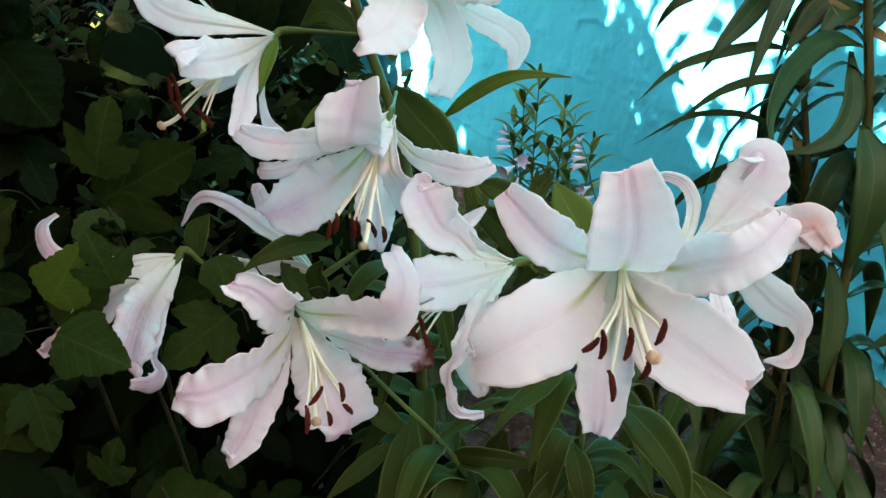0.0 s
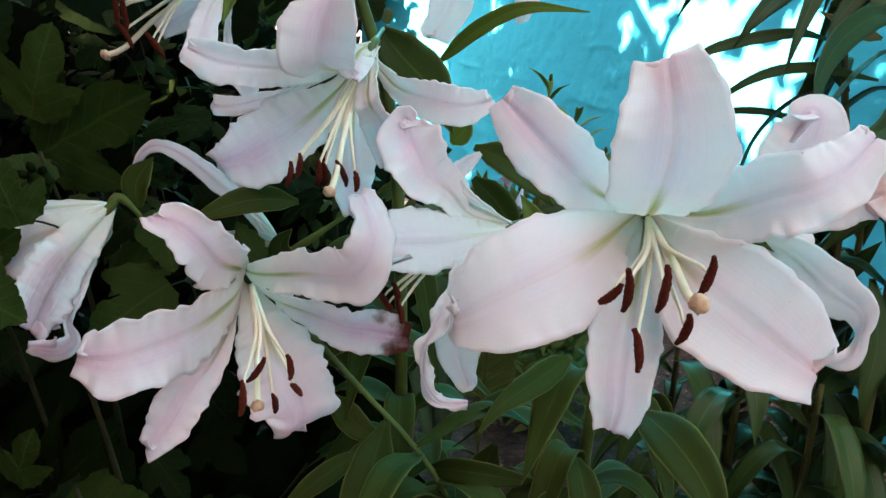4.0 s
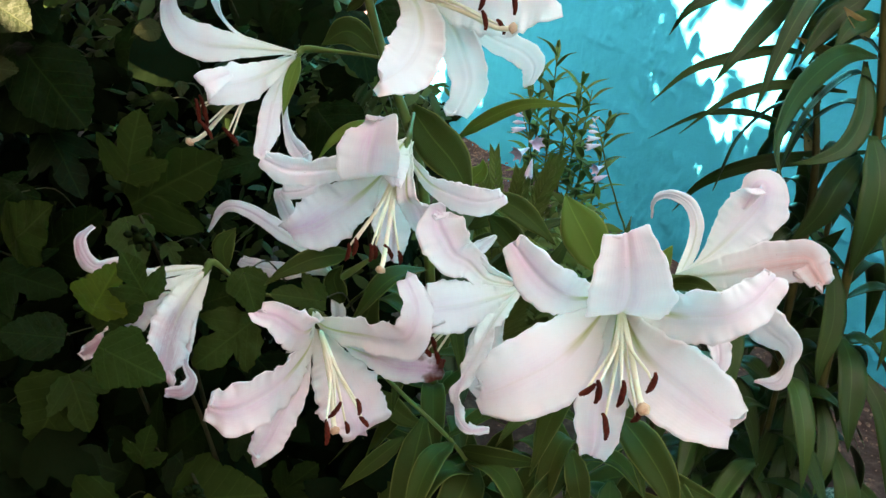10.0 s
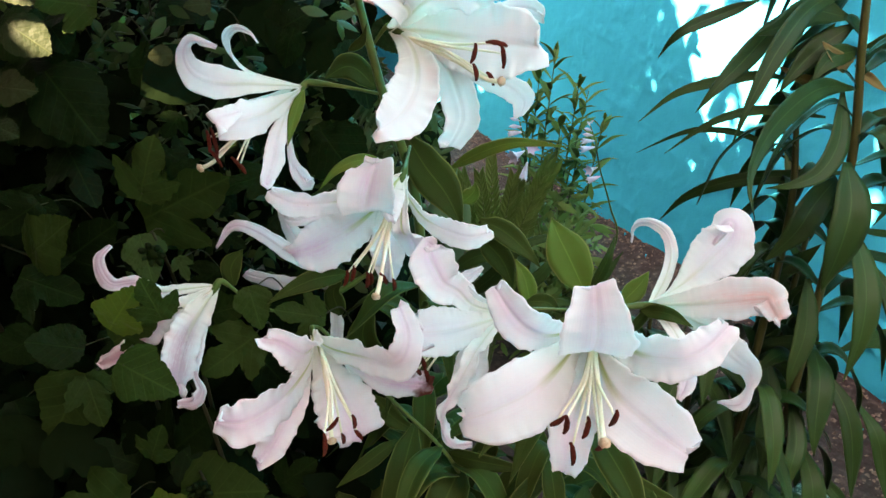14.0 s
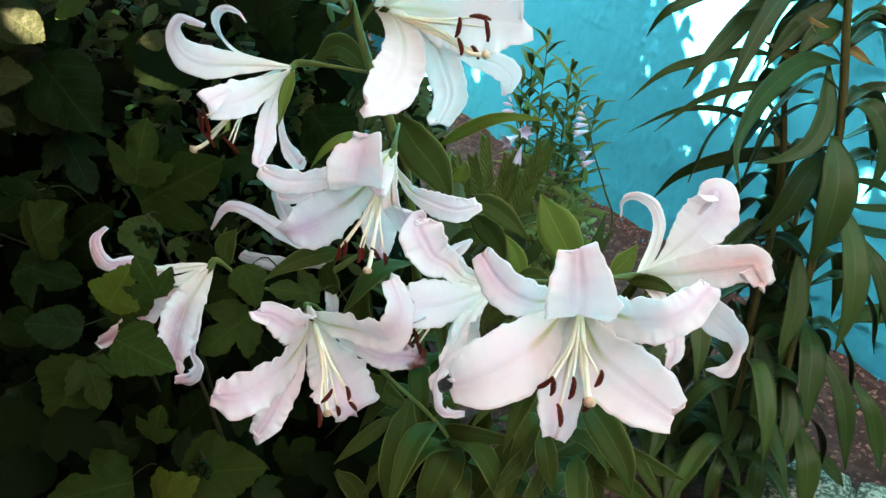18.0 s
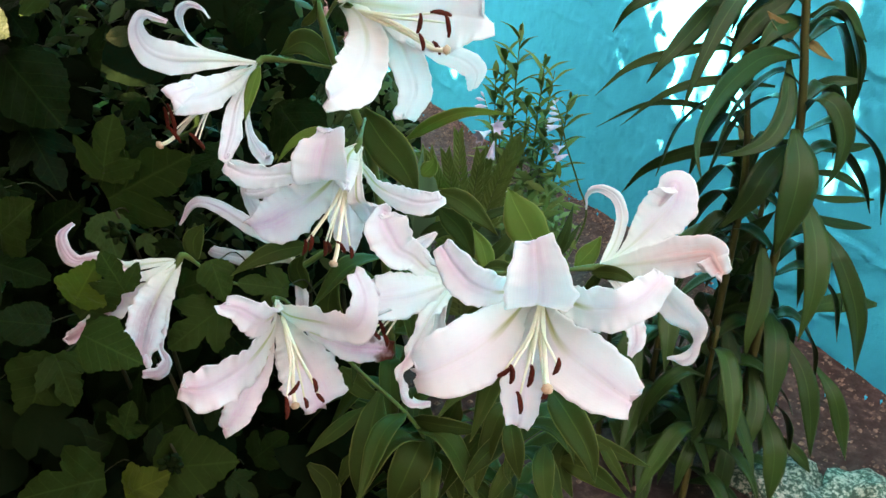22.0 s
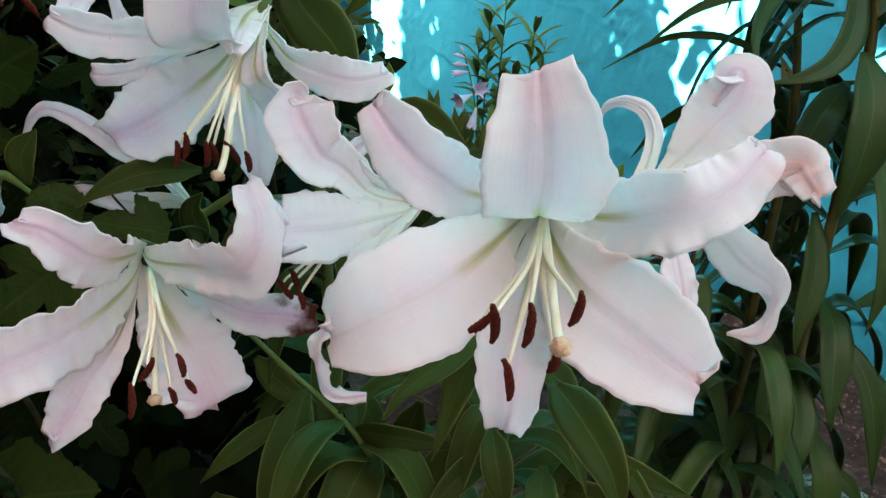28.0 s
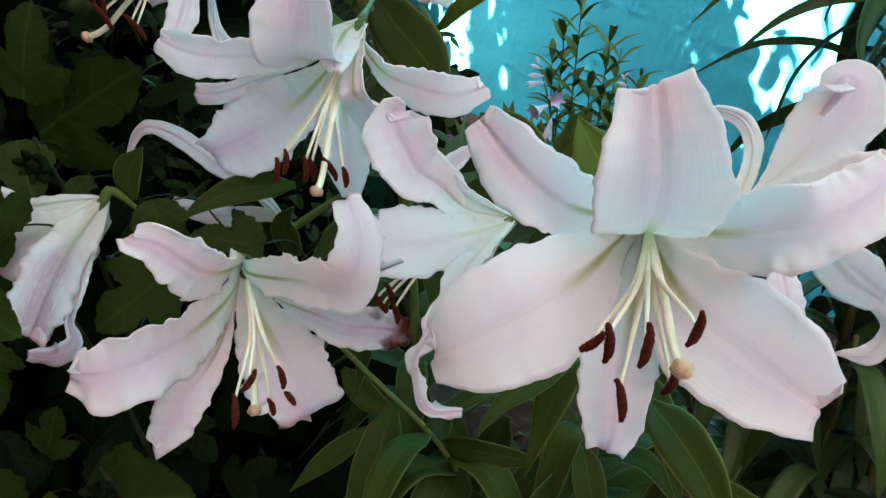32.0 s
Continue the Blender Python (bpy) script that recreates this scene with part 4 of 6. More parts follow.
BLOOM_LEAVES = [
    (0.0234, [(0.162, 0.660, 0.551), (0.144, 0.670, 0.584), (0.129, 0.680, 0.609), (0.121, 0.690, 0.625)], 1),
    (0.0118, [(0.100, 0.620, 0.557), (0.093, 0.630, 0.581), (0.082, 0.640, 0.599)], 1),
    (0.0126, [(0.187, 0.600, 0.576), (0.204, 0.610, 0.591), (0.214, 0.620, 0.602)], 1),
    (0.0083, [(0.195, 0.560, 0.593), (0.214, 0.540, 0.603), (0.239, 0.540, 0.590)], 0),
    (0.0066, [(0.195, 0.580, 0.555), (0.207, 0.575, 0.585), (0.210, 0.570, 0.594)], 0),
    (0.0077, [(0.012, 0.640, 0.695), (0.042, 0.618, 0.721), (0.073, 0.604, 0.736), (0.116, 0.600, 0.735)], 1),
    (0.0201, [(-0.032, 0.660, 0.718), (-0.012, 0.631, 0.699), (0.010, 0.611, 0.679), (0.027, 0.600, 0.649)], 0),
    (0.0072, [(-0.043, 0.620, 0.700), (-0.067, 0.601, 0.714), (-0.089, 0.591, 0.708), (-0.107, 0.590, 0.687)], 1),
    (0.0075, [(-0.131, 0.655, 0.762), (-0.137, 0.637, 0.741), (-0.141, 0.620, 0.718)], 1),
    (0.0131, [(-0.063, 0.670, 0.763), (-0.088, 0.670, 0.783), (-0.114, 0.670, 0.770)], 0),
    (0.0120, [(-0.084, 0.600, 0.595), (-0.112, 0.578, 0.600), (-0.137, 0.564, 0.593), (-0.155, 0.560, 0.581)], 0),
    (0.0104, [(-0.192, 0.575, 0.590), (-0.193, 0.577, 0.609), (-0.181, 0.580, 0.627)], 0),
    (0.0143, [(0.044, 0.660, 0.632), (0.070, 0.653, 0.623), (0.094, 0.647, 0.604), (0.109, 0.640, 0.590)], 0),
    (0.0164, [(0.045, 0.680, 0.603), (0.071, 0.680, 0.576), (0.086, 0.680, 0.540)], 0),
    (0.0114, [(0.025, 0.720, 0.625), (0.037, 0.720, 0.639), (0.038, 0.720, 0.650)], 1),
    (0.0135, [(-0.102, 0.640, 0.520), (-0.109, 0.640, 0.548), (-0.099, 0.640, 0.563)], 0),
    (0.0222, [(-0.057, 0.660, 0.430), (-0.082, 0.660, 0.478), (-0.067, 0.660, 0.531)], 0),
    (0.0103, [(0.093, 0.600, 0.572), (0.113, 0.600, 0.573), (0.129, 0.600, 0.560)], 0),
    (0.0050, [(-0.084, 0.640, 0.804), (-0.069, 0.630, 0.816), (-0.064, 0.620, 0.832)], 0),
    (0.0109, [(0.113, 0.530, 0.514), (0.087, 0.501, 0.509), (0.064, 0.481, 0.501), (0.050, 0.470, 0.486)], 0),
    (0.0128, [(0.122, 0.520, 0.442), (0.125, 0.495, 0.429), (0.133, 0.490, 0.389)], 0),
    (0.0185, [(0.161, 0.520, 0.481), (0.173, 0.479, 0.482), (0.188, 0.456, 0.463), (0.198, 0.450, 0.428)], 0),
    (0.0093, [(0.205, 0.540, 0.409), (0.234, 0.520, 0.402), (0.274, 0.520, 0.381)], 0),
    (0.0075, [(0.220, 0.540, 0.405), (0.230, 0.510, 0.396), (0.251, 0.500, 0.365)], 0),
    (0.0144, [(0.182, 0.550, 0.359), (0.210, 0.525, 0.370), (0.257, 0.520, 0.333)], 0),
    (0.0137, [(0.163, 0.530, 0.400), (0.157, 0.495, 0.392), (0.164, 0.480, 0.352)], 0),
    (0.0127, [(0.125, 0.540, 0.405), (0.095, 0.510, 0.398), (0.076, 0.500, 0.373)], 0),
    (0.0100, [(0.134, 0.530, 0.387), (0.115, 0.505, 0.371), (0.102, 0.500, 0.338)], 0),
    (0.0064, [(0.129, 0.520, 0.412), (0.122, 0.510, 0.382), (0.128, 0.500, 0.370)], 0),
    (0.0198, [(-0.014, 0.570, 0.434), (-0.023, 0.536, 0.406), (-0.032, 0.519, 0.365), (-0.034, 0.520, 0.317)], 0),
    (0.0105, [(-0.035, 0.580, 0.401), (-0.069, 0.555, 0.385), (-0.097, 0.550, 0.357)], 0),
    (0.0252, [(0.036, 0.570, 0.380), (0.020, 0.525, 0.370), (-0.003, 0.520, 0.306)], 0),
    (0.0130, [(0.045, 0.560, 0.357), (0.066, 0.535, 0.345), (0.077, 0.530, 0.298)], 0),
    (0.0120, [(0.019, 0.570, 0.396), (0.056, 0.545, 0.410), (0.110, 0.540, 0.406)], 0),
    (0.0132, [(0.099, 0.560, 0.444), (0.104, 0.550, 0.414), (0.120, 0.540, 0.388)], 0),
    (0.0170, [(0.072, 0.600, 0.401), (0.054, 0.595, 0.354), (0.048, 0.590, 0.323)], 0),
    (0.0142, [(-0.065, 0.620, 0.427), (-0.039, 0.610, 0.404), (-0.012, 0.600, 0.397)], 0),
    (0.0161, [(0.196, 0.560, 0.385), (0.184, 0.545, 0.358), (0.199, 0.530, 0.323)], 0),
    (0.0154, [(0.088, 0.560, 0.320), (0.101, 0.545, 0.301), (0.096, 0.530, 0.272)], 0),
    (0.0164, [(-0.108, 0.600, 0.296), (-0.081, 0.590, 0.270), (-0.088, 0.580, 0.222)], 0),
    (0.0146, [(-0.012, 0.600, 0.346), (-0.045, 0.590, 0.327), (-0.072, 0.580, 0.281)], 0),
]
# dark leaves low between the blooms
DEEP_LEAVES = [
    (0.0100, [(0.015, 0.760, 0.514), (0.049, 0.750, 0.544), (0.088, 0.760, 0.533)]),
    (0.0062, [(0.066, 0.780, 0.484), (0.105, 0.770, 0.552), (0.178, 0.780, 0.563)]),
    (0.0112, [(0.038, 0.800, 0.458), (0.073, 0.790, 0.500), (0.086, 0.800, 0.536)]),
    (0.0087, [(0.091, 0.760, 0.484), (0.126, 0.750, 0.524), (0.142, 0.760, 0.558)]),
    (0.0075, [(0.191, 0.780, 0.476), (0.205, 0.770, 0.532), (0.213, 0.780, 0.566)]),
    (0.0075, [(0.165, 0.800, 0.463), (0.204, 0.790, 0.496), (0.231, 0.800, 0.533)]),
    (0.0087, [(0.025, 0.760, 0.554), (0.048, 0.750, 0.571), (0.073, 0.760, 0.556)]),
]
# stalk end, tip, kind (0 lobed, 1 oval, 2 young, 3 olive, 4 toned for sun) and size
MALLOW_LEAVES = [
    ((-0.308, 0.650, 0.641), (-0.280, 0.640, 0.714), 3, 1.00),
    ((-0.323, 0.680, 0.606), (-0.220, 0.660, 0.665), 3, 1.00),
    ((-0.299, 0.620, 0.618), (-0.284, 0.600, 0.579), 3, 1.15),
    ((-0.286, 0.510, 0.576), (-0.240, 0.490, 0.640), 2, 0.85),
    ((-0.294, 0.525, 0.552), (-0.247, 0.520, 0.587), 3, 1.00),
    ((-0.262, 0.470, 0.572), (-0.204, 0.450, 0.557), 3, 1.00),
    ((-0.326, 0.530, 0.539), (-0.380, 0.520, 0.552), 1, 0.95),
    ((-0.172, 0.570, 0.538), (-0.229, 0.550, 0.497), 3, 1.00),
    ((-0.176, 0.570, 0.593), (-0.164, 0.560, 0.549), 3, 1.00),
    ((-0.105, 0.580, 0.555), (-0.149, 0.570, 0.567), 3, 1.10),
    ((-0.342, 0.570, 0.296), (-0.448, 0.550, 0.279), 3, 1.00),
    ((-0.272, 0.550, 0.333), (-0.169, 0.530, 0.367), 3, 1.00),
    ((-0.293, 0.520, 0.323), (-0.242, 0.510, 0.362), 2, 1.10),
    ((-0.308, 0.570, 0.362), (-0.290, 0.570, 0.411), 3, 1.00),
    ((-0.406, 0.640, 0.422), (-0.456, 0.620, 0.331), 3, 1.00),
    ((-0.406, 0.640, 0.422), (-0.384, 0.620, 0.349), 3, 0.90),
    ((-0.445, 0.760, 0.744), (-0.376, 0.720, 0.676), 1, 1.00),
    ((-0.450, 0.660, 0.563), (-0.390, 0.640, 0.615), 3, 1.10),
    ((-0.445, 0.700, 0.531), (-0.362, 0.680, 0.595), 0, 1.00),
    ((-0.467, 0.660, 0.537), (-0.379, 0.640, 0.522), 0, 0.90),
    ((-0.334, 0.640, 0.293), (-0.253, 0.620, 0.386), 0, 1.00),
    ((-0.365, 0.640, 0.282), (-0.418, 0.620, 0.330), 0, 1.00),
    ((-0.295, 0.620, 0.332), (-0.255, 0.600, 0.279), 0, 1.00),
    ((-0.517, 0.660, 0.359), (-0.501, 0.650, 0.295), 0, 1.00),
    ((-0.474, 0.700, 0.616), (-0.424, 0.690, 0.607), 0, 1.00),
    ((-0.299, 0.760, 0.701), (-0.319, 0.750, 0.674), 0, 1.00),
    ((-0.238, 0.660, 0.335), (-0.204, 0.650, 0.290), 0, 1.00),
    ((-0.215, 0.620, 0.251), (-0.179, 0.610, 0.224), 0, 1.00),
    ((-0.408, 0.600, 0.212), (-0.445, 0.580, 0.182), 0, 1.00),
    ((-0.237, 0.660, 0.560), (-0.273, 0.650, 0.529), 0, 1.00),
    ((-0.273, 0.640, 0.583), (-0.260, 0.630, 0.562), 3, 1.00),
    ((-0.228, 0.660, 0.602), (-0.202, 0.650, 0.591), 0, 1.00),
    ((-0.493, 0.640, 0.276), (-0.535, 0.620, 0.264), 0, 1.00),
    ((-0.138, 0.620, 0.487), (-0.156, 0.610, 0.462), 0, 1.00),
    ((-0.190, 0.640, 0.261), (-0.141, 0.630, 0.312), 0, 1.00),
    ((-0.238, 0.620, 0.526), (-0.193, 0.610, 0.548), 3, 1.00),
    ((-0.438, 0.800, 0.745), (-0.447, 0.780, 0.791), 1, 1.00),
    ((-0.370, 0.800, 0.740), (-0.321, 0.790, 0.750), 0, 1.00),
    ((-0.320, 0.760, 0.654), (-0.286, 0.750, 0.638), 0, 1.00),
    ((-0.323, 0.740, 0.628), (-0.250, 0.720, 0.618), 0, 0.90),
    ((-0.528, 0.820, 0.723), (-0.387, 0.740, 0.669), 1, 0.90),
    ((-0.471, 0.850, 0.792), (-0.456, 0.800, 0.759), 1, 0.90),
    ((-0.512, 0.800, 0.786), (-0.431, 0.760, 0.767), 1, 0.90),
    ((-0.529, 0.800, 0.727), (-0.458, 0.760, 0.719), 1, 0.90),
    ((-0.452, 0.780, 0.651), (-0.404, 0.740, 0.581), 0, 0.90),
    ((-0.317, 0.800, 0.627), (-0.361, 0.780, 0.654), 0, 0.90),
    ((-0.219, 0.850, 0.773), (-0.154, 0.850, 0.809), 0, 0.90),
    ((-0.253, 0.880, 0.801), (-0.182, 0.860, 0.832), 0, 0.90),
    ((-0.151, 0.800, 0.684), (-0.122, 0.780, 0.642), 0, 0.90),
    ((-0.436, 0.680, 0.620), (-0.491, 0.660, 0.584), 0, 0.90),
    ((-0.396, 0.570, 0.522), (-0.450, 0.560, 0.498), 1, 0.90),
    ((-0.447, 0.780, 0.569), (-0.442, 0.760, 0.625), 0, 0.90),
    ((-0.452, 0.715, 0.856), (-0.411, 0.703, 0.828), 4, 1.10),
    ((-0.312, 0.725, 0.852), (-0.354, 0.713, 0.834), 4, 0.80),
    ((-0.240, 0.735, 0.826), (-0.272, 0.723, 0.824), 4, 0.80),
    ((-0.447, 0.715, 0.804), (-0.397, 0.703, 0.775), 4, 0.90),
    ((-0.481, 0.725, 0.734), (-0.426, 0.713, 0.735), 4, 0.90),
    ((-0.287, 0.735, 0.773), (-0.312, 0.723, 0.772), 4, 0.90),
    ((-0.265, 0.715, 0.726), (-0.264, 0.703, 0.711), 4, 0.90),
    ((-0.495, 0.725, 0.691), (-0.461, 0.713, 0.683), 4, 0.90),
    ((-0.359, 0.735, 0.819), (-0.431, 0.723, 0.828), 3, 0.90),
    ((-0.230, 0.500, 0.596), (-0.240, 0.490, 0.644), 3, 0.95),
]
# places in the greenery that the sun reaches, with the width of the gap in the crown
SUN_SPOTS = [
    ((-0.429, 0.708, 0.841), 0.010),
    ((-0.335, 0.718, 0.842), 0.017),
    ((-0.258, 0.728, 0.825), 0.01),
    ((-0.419, 0.708, 0.788), 0.022),
    ((-0.451, 0.718, 0.735), 0.015),
    ((-0.301, 0.728, 0.772), 0.01),
    ((-0.264, 0.708, 0.718), 0.009),
    ((-0.476, 0.718, 0.687), 0.01),
]
TALL_LEAVES = [
    (0.0130, [(0.388, 0.860, 0.821), (0.340, 0.822, 0.776), (0.306, 0.802, 0.744), (0.287, 0.800, 0.715)]),
    (0.0120, [(0.451, 0.855, 0.851), (0.397, 0.820, 0.832), (0.360, 0.790, 0.792), (0.335, 0.770, 0.740), (0.319, 0.755, 0.691)]),
    (0.0128, [(0.483, 0.850, 0.738), (0.416, 0.793, 0.750), (0.362, 0.745, 0.729), (0.330, 0.707, 0.702), (0.316, 0.679, 0.677), (0.323, 0.660, 0.645)]),
    (0.0065, [(0.485, 0.900, 0.688), (0.400, 0.884, 0.699), (0.337, 0.878, 0.683), (0.283, 0.880, 0.637)]),
    (0.0048, [(0.478, 0.950, 0.611), (0.415, 0.962, 0.641), (0.362, 0.975, 0.643), (0.327, 0.987, 0.630), (0.277, 1.000, 0.596)]),
    (0.0074, [(0.442, 0.930, 0.728), (0.397, 0.920, 0.734), (0.332, 0.915, 0.722), (0.291, 0.915, 0.705), (0.253, 0.920, 0.666)]),
    (0.0087, [(0.388, 0.950, 0.822), (0.309, 0.932, 0.792), (0.284, 0.932, 0.774), (0.273, 0.950, 0.745)]),
    (0.0106, [(0.547, 0.930, 0.604), (0.481, 0.938, 0.593), (0.410, 0.955, 0.576), (0.358, 0.983, 0.538), (0.333, 1.020, 0.479)]),
    (0.0138, [(0.476, 0.860, 0.732), (0.473, 0.830, 0.681), (0.453, 0.810, 0.648), (0.421, 0.800, 0.633), (0.388, 0.800, 0.626)]),
    (0.0139, [(0.509, 0.860, 0.662), (0.511, 0.839, 0.690), (0.530, 0.825, 0.685), (0.548, 0.817, 0.649), (0.548, 0.815, 0.605), (0.540, 0.820, 0.575)]),
    (0.0086, [(0.514, 0.880, 0.682), (0.542, 0.880, 0.699), (0.594, 0.880, 0.703)]),
    (0.0240, [(0.490, 0.830, 0.653), (0.490, 0.793, 0.612), (0.487, 0.783, 0.555), (0.490, 0.800, 0.487)]),
    (0.0201, [(0.511, 0.880, 0.613), (0.476, 0.849, 0.588), (0.455, 0.836, 0.551), (0.427, 0.840, 0.506)]),
    (0.0175, [(0.528, 0.840, 0.562), (0.533, 0.787, 0.515), (0.533, 0.760, 0.455), (0.532, 0.760, 0.377)]),
    (0.0153, [(0.563, 0.840, 0.513), (0.579, 0.800, 0.484), (0.617, 0.787, 0.405), (0.652, 0.800, 0.297)]),
    (0.0159, [(0.501, 0.860, 0.474), (0.499, 0.822, 0.414), (0.486, 0.802, 0.360), (0.488, 0.800, 0.322)]),
    (0.0187, [(0.520, 0.830, 0.383), (0.514, 0.782, 0.366), (0.510, 0.752, 0.312), (0.515, 0.740, 0.265)]),
    (0.0149, [(0.553, 0.840, 0.336), (0.579, 0.802, 0.294), (0.594, 0.782, 0.238), (0.616, 0.780, 0.149)]),
    (0.0137, [(0.633, 0.860, 0.261), (0.652, 0.820, 0.229), (0.701, 0.820, 0.107)]),
    (0.0168, [(0.475, 0.860, 0.344), (0.479, 0.822, 0.295), (0.475, 0.802, 0.247), (0.486, 0.800, 0.175)]),
    (0.0152, [(0.524, 0.850, 0.275), (0.527, 0.809, 0.233), (0.518, 0.786, 0.198), (0.513, 0.780, 0.149)]),
    (0.0120, [(0.488, 0.860, 0.249), (0.456, 0.820, 0.220), (0.449, 0.820, 0.130)]),
    (0.0127, [(0.510, 0.880, 0.165), (0.489, 0.840, 0.134), (0.488, 0.840, 0.056)]),
    (0.0190, [(0.560, 0.840, 0.190), (0.565, 0.790, 0.150), (0.574, 0.780, 0.051)]),
    (0.0113, [(0.621, 0.880, 0.102), (0.653, 0.860, 0.075), (0.679, 0.860, 0.039)]),
    (0.0130, [(0.477, 0.900, 0.146), (0.433, 0.860, 0.112), (0.425, 0.860, 0.005)]),
    (0.0116, [(0.477, 0.860, 0.133), (0.440, 0.810, 0.118), (0.430, 0.800, 0.047)]),
    (0.0162, [(0.521, 0.850, 0.144), (0.503, 0.805, 0.083), (0.506, 0.800, 0.012)]),
    (0.0126, [(0.583, 0.920, 0.329), (0.527, 0.930, 0.320), (0.473, 0.940, 0.292)]),
    (0.0160, [(0.755, 0.950, 0.322), (0.661, 0.925, 0.339), (0.593, 0.900, 0.325)]),
    (0.0107, [(0.497, 0.880, 0.781), (0.525, 0.860, 0.792), (0.566, 0.860, 0.755)]),
    (0.0083, [(0.493, 0.880, 0.757), (0.517, 0.890, 0.775), (0.541, 0.900, 0.804)]),
    (0.0058, [(0.695, 0.950, 0.507), (0.623, 0.935, 0.513), (0.563, 0.920, 0.529)]),
    (0.0071, [(0.667, 0.950, 0.592), (0.610, 0.925, 0.595), (0.557, 0.900, 0.601)]),
    (0.0078, [(0.738, 1.000, 0.436), (0.650, 0.960, 0.463), (0.571, 0.920, 0.500)]),
    (0.0064, [(0.570, 0.920, 0.562), (0.622, 0.925, 0.553), (0.684, 0.950, 0.513)]),
    (0.0125, [(0.419, 0.900, 0.763), (0.443, 0.890, 0.779), (0.456, 0.880, 0.808)]),
    (0.0099, [(0.441, 0.920, 0.717), (0.455, 0.890, 0.746), (0.476, 0.880, 0.782)]),
    (0.0132, [(0.478, 0.920, 0.441), (0.508, 0.910, 0.475), (0.528, 0.900, 0.508)]),
    (0.0122, [(0.516, 0.950, 0.256), (0.520, 0.935, 0.395), (0.553, 0.920, 0.444)]),
    (0.0174, [(0.429, 0.950, 0.193), (0.482, 0.935, 0.147), (0.540, 0.920, 0.125)]),
    (0.0197, [(0.399, 0.930, 0.057), (0.442, 0.925, 0.084), (0.487, 0.920, 0.147)]),
    (0.0165, [(0.368, 0.970, -0.024), (0.420, 0.960, 0.030), (0.470, 0.950, 0.075)]),
    (0.0170, [(0.457, 0.860, 0.817), (0.411, 0.850, 0.824), (0.372, 0.830, 0.809), (0.342, 0.820, 0.800)]),
    (0.0140, [(0.471, 0.868, 0.808), (0.433, 0.860, 0.780), (0.407, 0.850, 0.751), (0.395, 0.845, 0.729)]),
    (0.0130, [(0.481, 0.860, 0.781), (0.441, 0.840, 0.773), (0.422, 0.830, 0.745)]),
]
YELLOWED_LEAVES = [
    (0.0114, [(0.489, 0.880, 0.766), (0.457, 0.850, 0.768), (0.429, 0.840, 0.793)]),
    (0.0077, [(0.479, 0.900, 0.731), (0.436, 0.880, 0.739), (0.399, 0.880, 0.756)]),
    (0.0061, [(0.491, 0.870, 0.758), (0.497, 0.845, 0.750), (0.520, 0.840, 0.737)]),
    (0.0096, [(0.505, 0.950, 0.582), (0.480, 0.950, 0.603), (0.466, 0.950, 0.627)]),
]

# ---- the blooming lilies ----
def stem(plant, points, radii, name="stem"):
    return link(name, tube(name, points, radii, STEM, 10, 30), plant)


